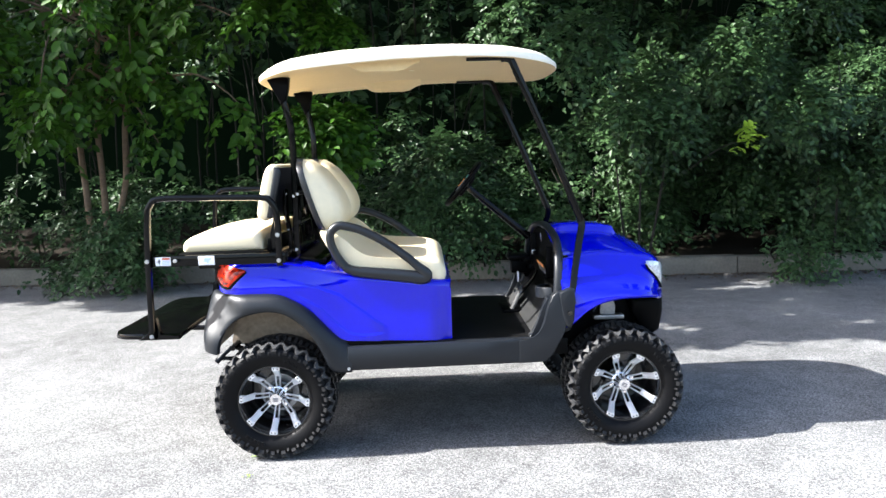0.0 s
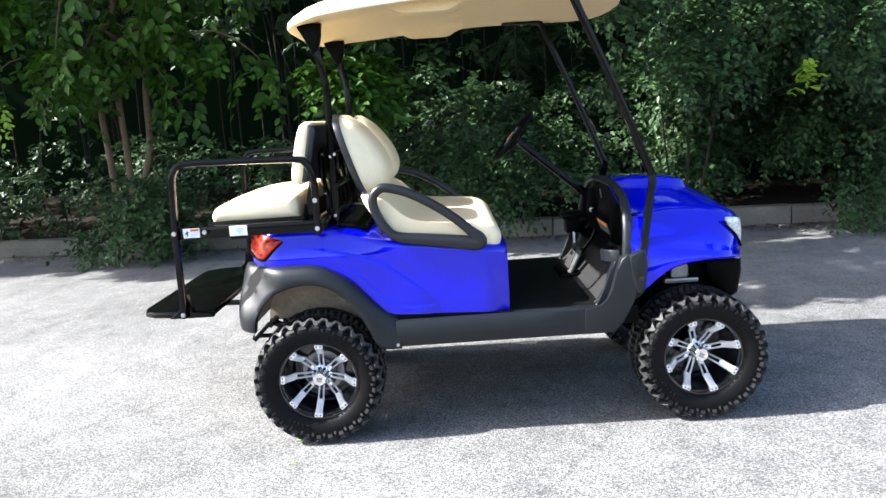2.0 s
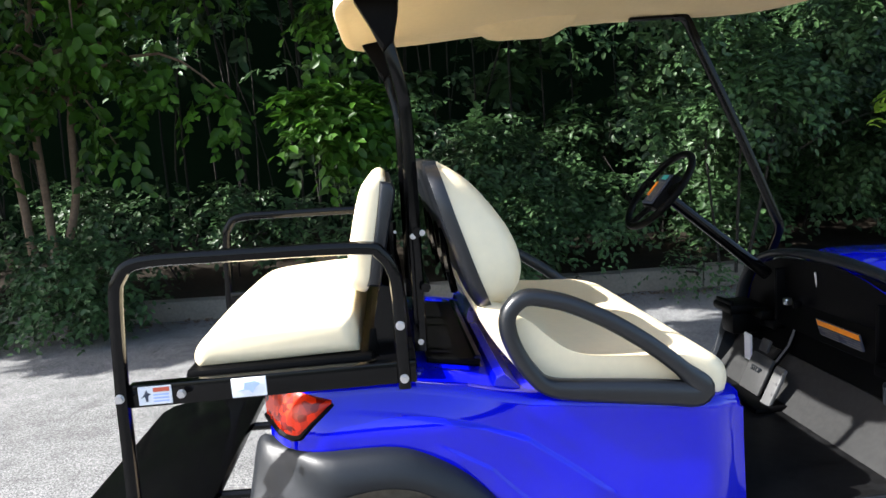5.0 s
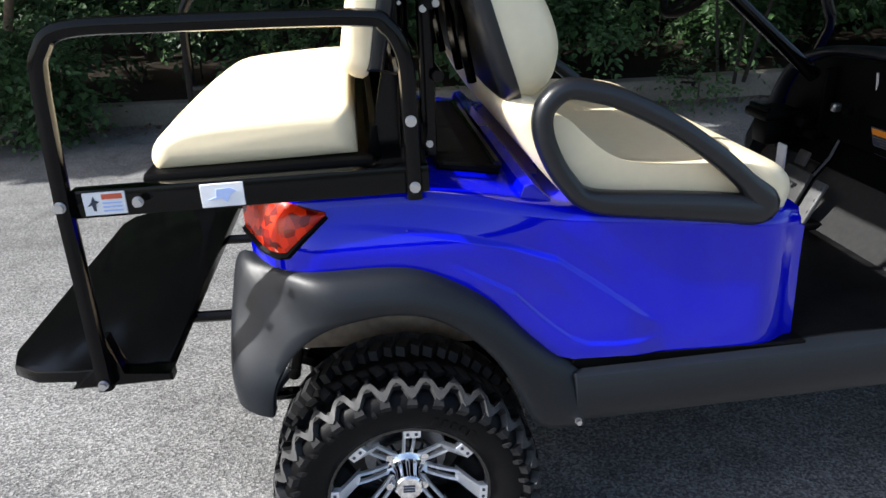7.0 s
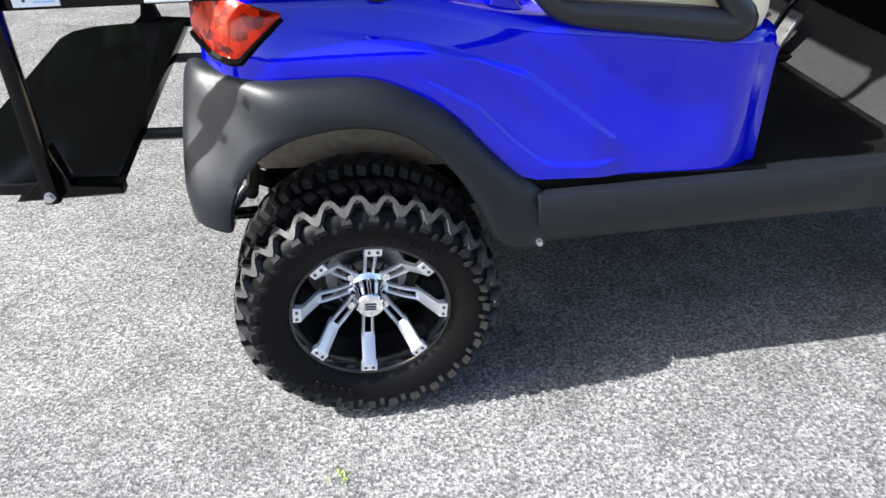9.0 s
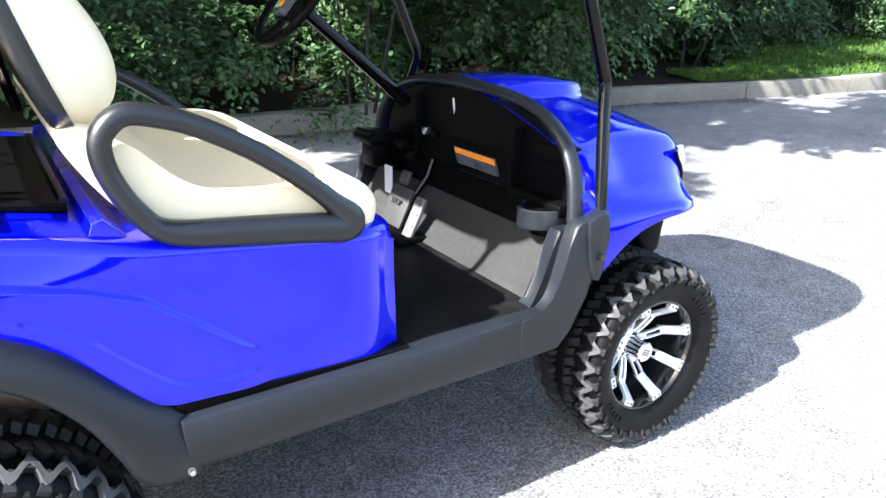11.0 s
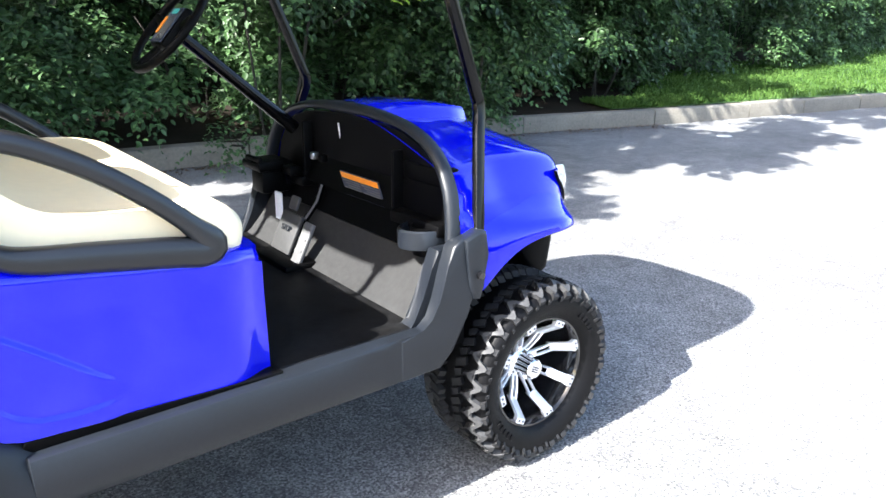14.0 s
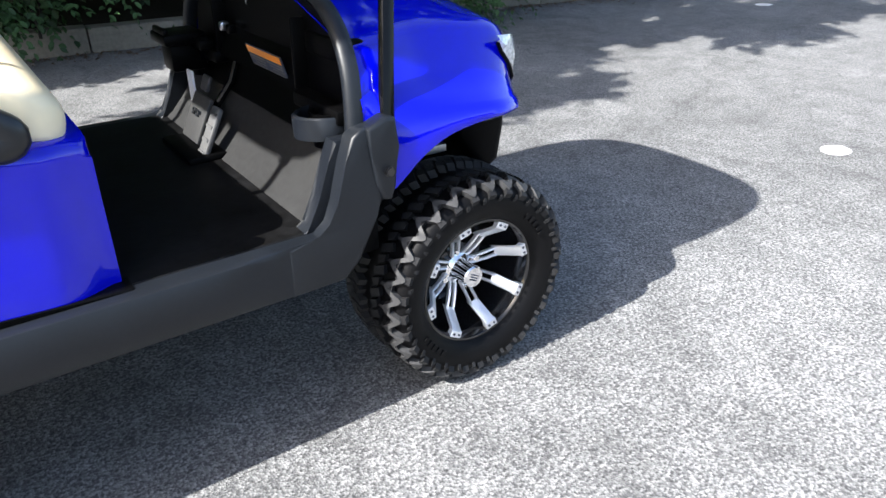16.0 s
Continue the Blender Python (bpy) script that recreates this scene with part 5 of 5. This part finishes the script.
# taller growth behind, closing the view upwards
for x in np.arange(-16.2, 28, 1.9):
    y = kerb_y(x) + 1.9 + set_back(x)
    k += 1
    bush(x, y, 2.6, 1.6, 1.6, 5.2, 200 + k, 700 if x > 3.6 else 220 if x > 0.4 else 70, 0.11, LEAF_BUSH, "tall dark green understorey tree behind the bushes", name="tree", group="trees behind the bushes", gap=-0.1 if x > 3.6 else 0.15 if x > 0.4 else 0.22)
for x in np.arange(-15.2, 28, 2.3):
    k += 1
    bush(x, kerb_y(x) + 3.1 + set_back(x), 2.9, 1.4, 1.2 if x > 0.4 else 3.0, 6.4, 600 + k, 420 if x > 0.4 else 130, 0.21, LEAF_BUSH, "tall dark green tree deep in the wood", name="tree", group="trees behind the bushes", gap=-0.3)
# unseen canopy added over the wood to keep sky light out
for x in np.arange(-9.6, 11, 2.4):
    k += 1
    bush(x, kerb_y(x) + 2.7, 3.0, 3.6, 6.0, 7.6, 800 + k, 460, 0.30, LEAF_BUSH, "unseen high crown added to block sky light over the wood", name="tree", group="trees behind the bushes", gap=-0.5)
# dim low growth inside the wood
for x in np.arange(-8.5, 9, 1.9):
    k += 1
    bush(x, kerb_y(x) + 2.3, 2.3, 0.8, 0.15, 1.9 if x > 0.4 else 1.1, 500 + k, 300 if x > 0.4 else 80, 0.10, LEAF_BUSH, "low dark green undergrowth deep in the wood", gap=-0.3)
# tall trees added out of view on the left to block the sun
for x, y in ((-9.0, 4.5), (-11.0, 5.0)):
    k += 1
    bush(x, y, 3.2, 2.6, 5.0, 9.5, 700 + k, 700, 0.22, LEAF_TREE, "unseen tall leafy tree added to keep sun off the left growth", name="tree", group="trees behind the bushes", gap=-0.2)
# overhanging boughs
bush(3.2, 4.35, 1.9, 1.0, 0.75, 2.5, 301, 720, 0.082, LEAF_BUSH, "leafy bough of dark green leaves reaching over the lot", over=0.55)
bush(5.0, 4.25, 1.6, 1.0, 0.95, 2.7, 302, 600, 0.082, LEAF_BUSH, "leafy bough of dark green leaves reaching over the lot", over=0.4)
bush(1.4, 4.75, 1.4, 0.7, 0.20, 1.0, 303, 340, 0.07, LEAF_BUSH, "low dark green bush spilling over the kerb", over=0.1)
bush(4.7, 4.35, 0.7, 0.4, 0.02, 0.45, 304, 130, 0.06, LEAF_BUSH, "small weed clump growing at the kerb", over=0.05)
bush(-2.75, 4.95, 1.30, 0.6, 0.02, 0.55, 305, 260, 0.078, LEAF_BUSH, "low green shrub growing in front of the kerb", over=0.15)
bush(2.74, 4.70, 0.30, 0.16, 0.0, 0.15, 306, 46, 0.050, LEAF_BUSH, "small weed growing at the foot of the kerb", per=8)


def big_tree():
    """The tree with three bare stems and hanging bright foliage."""
    t = holder("tree", "tree with three slim brown trunks and hanging light green leaves", "tree", (-3.2, 5.75, 0.15))
    rng = np.random.default_rng(77)
    for x0, x1, x2 in ((-0.18, -0.22, -0.55), (0.0, 0.0, 0.15), (0.10, 0.28, 0.75)):
        limb([(x0 * 0.7, 0, 0), (x0 * 1.1, -0.02, 0.5), (x1, -0.03, 1.1), (x1 * 1.3, -0.05, 2.0), (x2, -0.1, 3.2), (x2 * 1.4, -0.1, 4.6)], 0.046, 0.026, "trunk", BARK, t, 10)
    ends = []
    for k in range(26):
        a, z = rng.uniform(-math.pi, 0.4), rng.uniform(1.9, 4.6)
        d = np.array([math.cos(a), math.sin(a) * 0.75, rng.uniform(-0.05, 0.25)])
        ln = rng.uniform(0.8, 2.0)
        p0 = np.array([rng.uniform(-0.4, 0.5), -0.05, z])
        p1 = p0 + d * ln * 0.6 + np.array([0, 0, 0.12])
        p2 = p0 + d * ln + np.array([0, 0, -0.25 - 0.3 * rng.random()])
        limb([p0, p1, p2], 0.022, 0.005, "limb", BARK, t, 5)
        for q in np.linspace(0.35, 1.05, 16):
            m = p0 * (1 - q) ** 2 + 2 * p1 * q * (1 - q) + p2 * q * q
            ends.append(m)
    c = np.array(ends) + rng.normal(0, 0.13, (len(ends), 3))
    o = np.tile(np.array([0.0, -0.35, -0.1]), (len(c), 1)) + rng.normal(0, 0.3, (len(c), 3))
    leaf_mesh("crown", *spray_leaves(rng, c, o, 10, 0.145, droop=0.75, spread=0.38), LEAF_TREE, t, wide=0.62)
    # the lowest sprays in the sun
    tip = np.array([[-1.15, -1.05, 1.25], [-1.25, -1.10, 1.12], [-0.95, -0.9, 1.55], [-1.45, -1.0, 1.45], [-1.3, -1.05, 1.0]])
    c = np.repeat(tip, 6, 0) + rng.normal(0, 0.09, (30, 3))
    leaf_mesh("fresh_leaves", *spray_leaves(rng, c, np.tile([0, -0.4, -0.2], (30, 1)), 7, 0.08, droop=0.8, spread=0.2), LEAF_FRESH, t, wide=0.6, label="bright yellow-green young leaves")
    limb([(-0.3, -0.1, 2.2), (-0.9, -0.6, 2.1), (-1.2, -1.0, 1.5), (-1.28, -1.08, 1.05)], 0.014, 0.004, "limb", BARK, t, 5)
    return t


big_tree()

# hanging boughs of the tree over the cart's rear, and a bright young shoot
bush(-0.42, 4.50, 1.25, 0.7, 1.00, 3.3, 310, 640, 0.12, LEAF_TREE, "hanging bough of lighter green leaves", name="tree", group="trees behind the bushes", gap=-0.1)
bush(-4.3, 4.7, 1.8, 0.8, 1.35, 3.4, 311, 260, 0.14, LEAF_TREE, "hanging bough of lighter green leaves", name="tree", group="trees behind the bushes", gap=0.15)
bush(-6.0, 4.9, 1.8, 0.9, 1.0, 3.4, 312, 300, 0.14, LEAF_TREE, "hanging bough of lighter green leaves", name="tree", group="trees behind the bushes", gap=0.10)


def shoot():
    s = holder("young_shoot", "bright yellow-green young shoot among the dark bushes", "plant", (3.93, 3.85, 1.50))
    rng = np.random.default_rng(9)
    limb([(-0.3, 0.7, -0.3), (-0.1, 0.3, -0.07), (0.05, 0.0, 0.0)], 0.01, 0.003, "stem", TWIG, s, 5)
    c = rng.normal(0, 0.05, (9, 3))
    leaf_mesh("leaves", *spray_leaves(rng, c, np.tile([0.1, -0.5, 0.3], (9, 1)), 7, 0.085, -0.1, 0.16), LEAF_FRESH, s)


shoot()


def woods():
    """Near-black sheet further back, painted as the wood's shade, closes the view between leaves."""
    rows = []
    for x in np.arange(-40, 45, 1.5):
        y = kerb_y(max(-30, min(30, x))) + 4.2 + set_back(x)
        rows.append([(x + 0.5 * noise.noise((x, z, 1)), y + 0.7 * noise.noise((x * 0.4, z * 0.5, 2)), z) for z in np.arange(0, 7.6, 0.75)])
    m = leaf_mat("wood_shade", (0.002, 0.005, 0.0025), (0.006, 0.014, 0.006), 0.95, 0.0)
    tagged(part("wood_shade_backdrop", loft(rows), m), "near-black sheet behind the bushes, the wood's shade put into its colour", "woods", kind="structure")
    rows = []
    for x in np.arange(-48, 49, 1.5):
        top = 2.0 + 0.8 * noise.noise((x * 0.13, 7, 1)) + 0.5 * noise.noise((x * 0.5, 3, 1))
        rows.append([(x, -21 - 2.5 * noise.noise((x * 0.1, 2, 9)) + 0.5 * noise.noise((x * 0.6, u * 3, 2)), top * u) for u in np.linspace(0, 1, 7)])
    m = leaf_mat("far_wood", (0.015, 0.03, 0.012), (0.04, 0.07, 0.03), 0.95, 0.0)
    tagged(part("far_wood_edge", loft(rows), m), "dark green edge of trees across the parking lot", "woods", kind="structure")


woods()


def grass():
    rows = []
    for x in np.arange(7.5, 30.1, 0.5):
        ds = [0.15 + u * (0.5 + 1.2 * set_back(x)) for u in (0, 0.1, 0.25, 0.5, 0.75, 1)]
        rows.append([(x, kerb_y(x) + d, 0.205 + lerp(BANK, d) + 0.012 * noise.noise((x * 1.3, d * 2, 8))) for d in ds])
    tagged(part("lawn", loft(rows), LAWN), "mown green lawn rising behind the kerb", "lawn", kind="structure")
    rng = np.random.default_rng(21)
    n = 44000
    x = 7.5 + 18.5 * rng.uniform(0, 1, n) ** 1.25
    d = 0.16 + rng.uniform(0, 1, n) * (0.48 + np.array([1.2 * set_back(v) for v in x]))
    y = np.array([kerb_y(v) for v in x]) + d
    base = np.stack([x, y, 0.200 + np.interp(d, [b[0] for b in BANK], [b[1] for b in BANK])], 1)
    way = np.stack([rng.normal(0, 0.5, n), rng.normal(0, 0.5, n), np.ones(n)], 1)
    up = rng.normal(0, 1, (n, 3))
    tagged(leaf_mesh("grass", base, way, up, rng.uniform(0.04, 0.10, n), GRASSM, None, wide=0.12), "short green grass strip behind the kerb", "grass", kind="stuff")


grass()


def litter():
    rng = np.random.default_rng(22)
    n = 2600
    x = rng.uniform(-7, 8, n)
    y = np.array([kerb_y(v) for v in x]) - np.abs(rng.normal(0, 0.16, n)) - 0.01
    base = np.stack([x, y, rng.uniform(0.004, 0.012, n)], 1)
    way = np.stack([rng.normal(0, 1, n), rng.normal(0, 1, n), rng.normal(0, 0.15, n)], 1)
    up = np.stack([rng.normal(0, 0.3, n), rng.normal(0, 0.3, n), np.ones(n)], 1)
    tagged(leaf_mesh("leaf_litter", base, way, up, rng.uniform(0.015, 0.05, n), LEAF_DRY, None, wide=0.5), "brown dry leaf litter along the kerb", "leaves", kind="stuff")


litter()


def paint_spot(x, y, r, seed):
    bm = bmesh.new()
    ring = [bm.verts.new((x + r * (1 + 0.18 * noise.noise((k * 0.5, seed, 0))) * math.cos(math.tau * k / 20), y + 0.8 * r * (1 + 0.18 * noise.noise((k * 0.5, seed, 4))) * math.sin(math.tau * k / 20), 0.004)) for k in range(20)]
    bm.faces.new(ring)
    tagged(part("paint_spot", bm, PAINTW, smooth=False), "worn white paint spot on the asphalt", "paint mark", kind="structure")


paint_spot(4.18, 0.361, 0.085, 1)
paint_spot(7.93, 3.20, 0.10, 2)


# unseen crowns added above, whose shade falls on the lot and the hedge
for cx, cy, n in ((-2.2, 3.0, 620), (-1.3, 2.2, 420), (-0.6, 2.9, 460), (0.9, 2.75, 330), (2.4, 2.6, 380), (3.9, 2.6, 300), (5.6, 3.0, 280), (-6.0, 4.3, 420), (-1.4, 4.5, 600), (0.1, 4.4, 600), (1.5, 4.3, 520), (3.1, 4.0, 160)):
    k += 1
    bush(cx, cy, 2.2, 1.5, 3.7, 5.4, 400 + k, n, 0.15, LEAF_TREE, "unseen high leafy crown added to shade the lot and hedge", name="tree", group="trees behind the bushes", gap=0.02)


def weed(x, y, r, seed):
    w = holder("weed", "small yellow-green weed in a crack of the asphalt", "weed", (x, y, 0.0), "weeds in the cracks")
    rng = np.random.default_rng(seed)
    n = 14
    a = rng.uniform(0, math.tau, n)
    way = np.stack([np.cos(a), np.sin(a), rng.uniform(0.15, 0.8, n)], 1)
    base = np.stack([rng.normal(0, r, n), rng.normal(0, r * 0.7, n), np.full(n, 0.002)], 1)
    leaf_mesh("leaves", base, way, np.tile([0, 0, 1.0], (n, 1)) + rng.normal(0, 0.3, (n, 3)), rng.uniform(0.006, 0.015, n), LEAF_FRESH, w, wide=0.4)


weed(-0.10, -0.01, 0.016, 1)
weed(-0.09, -0.23, 0.014, 2)
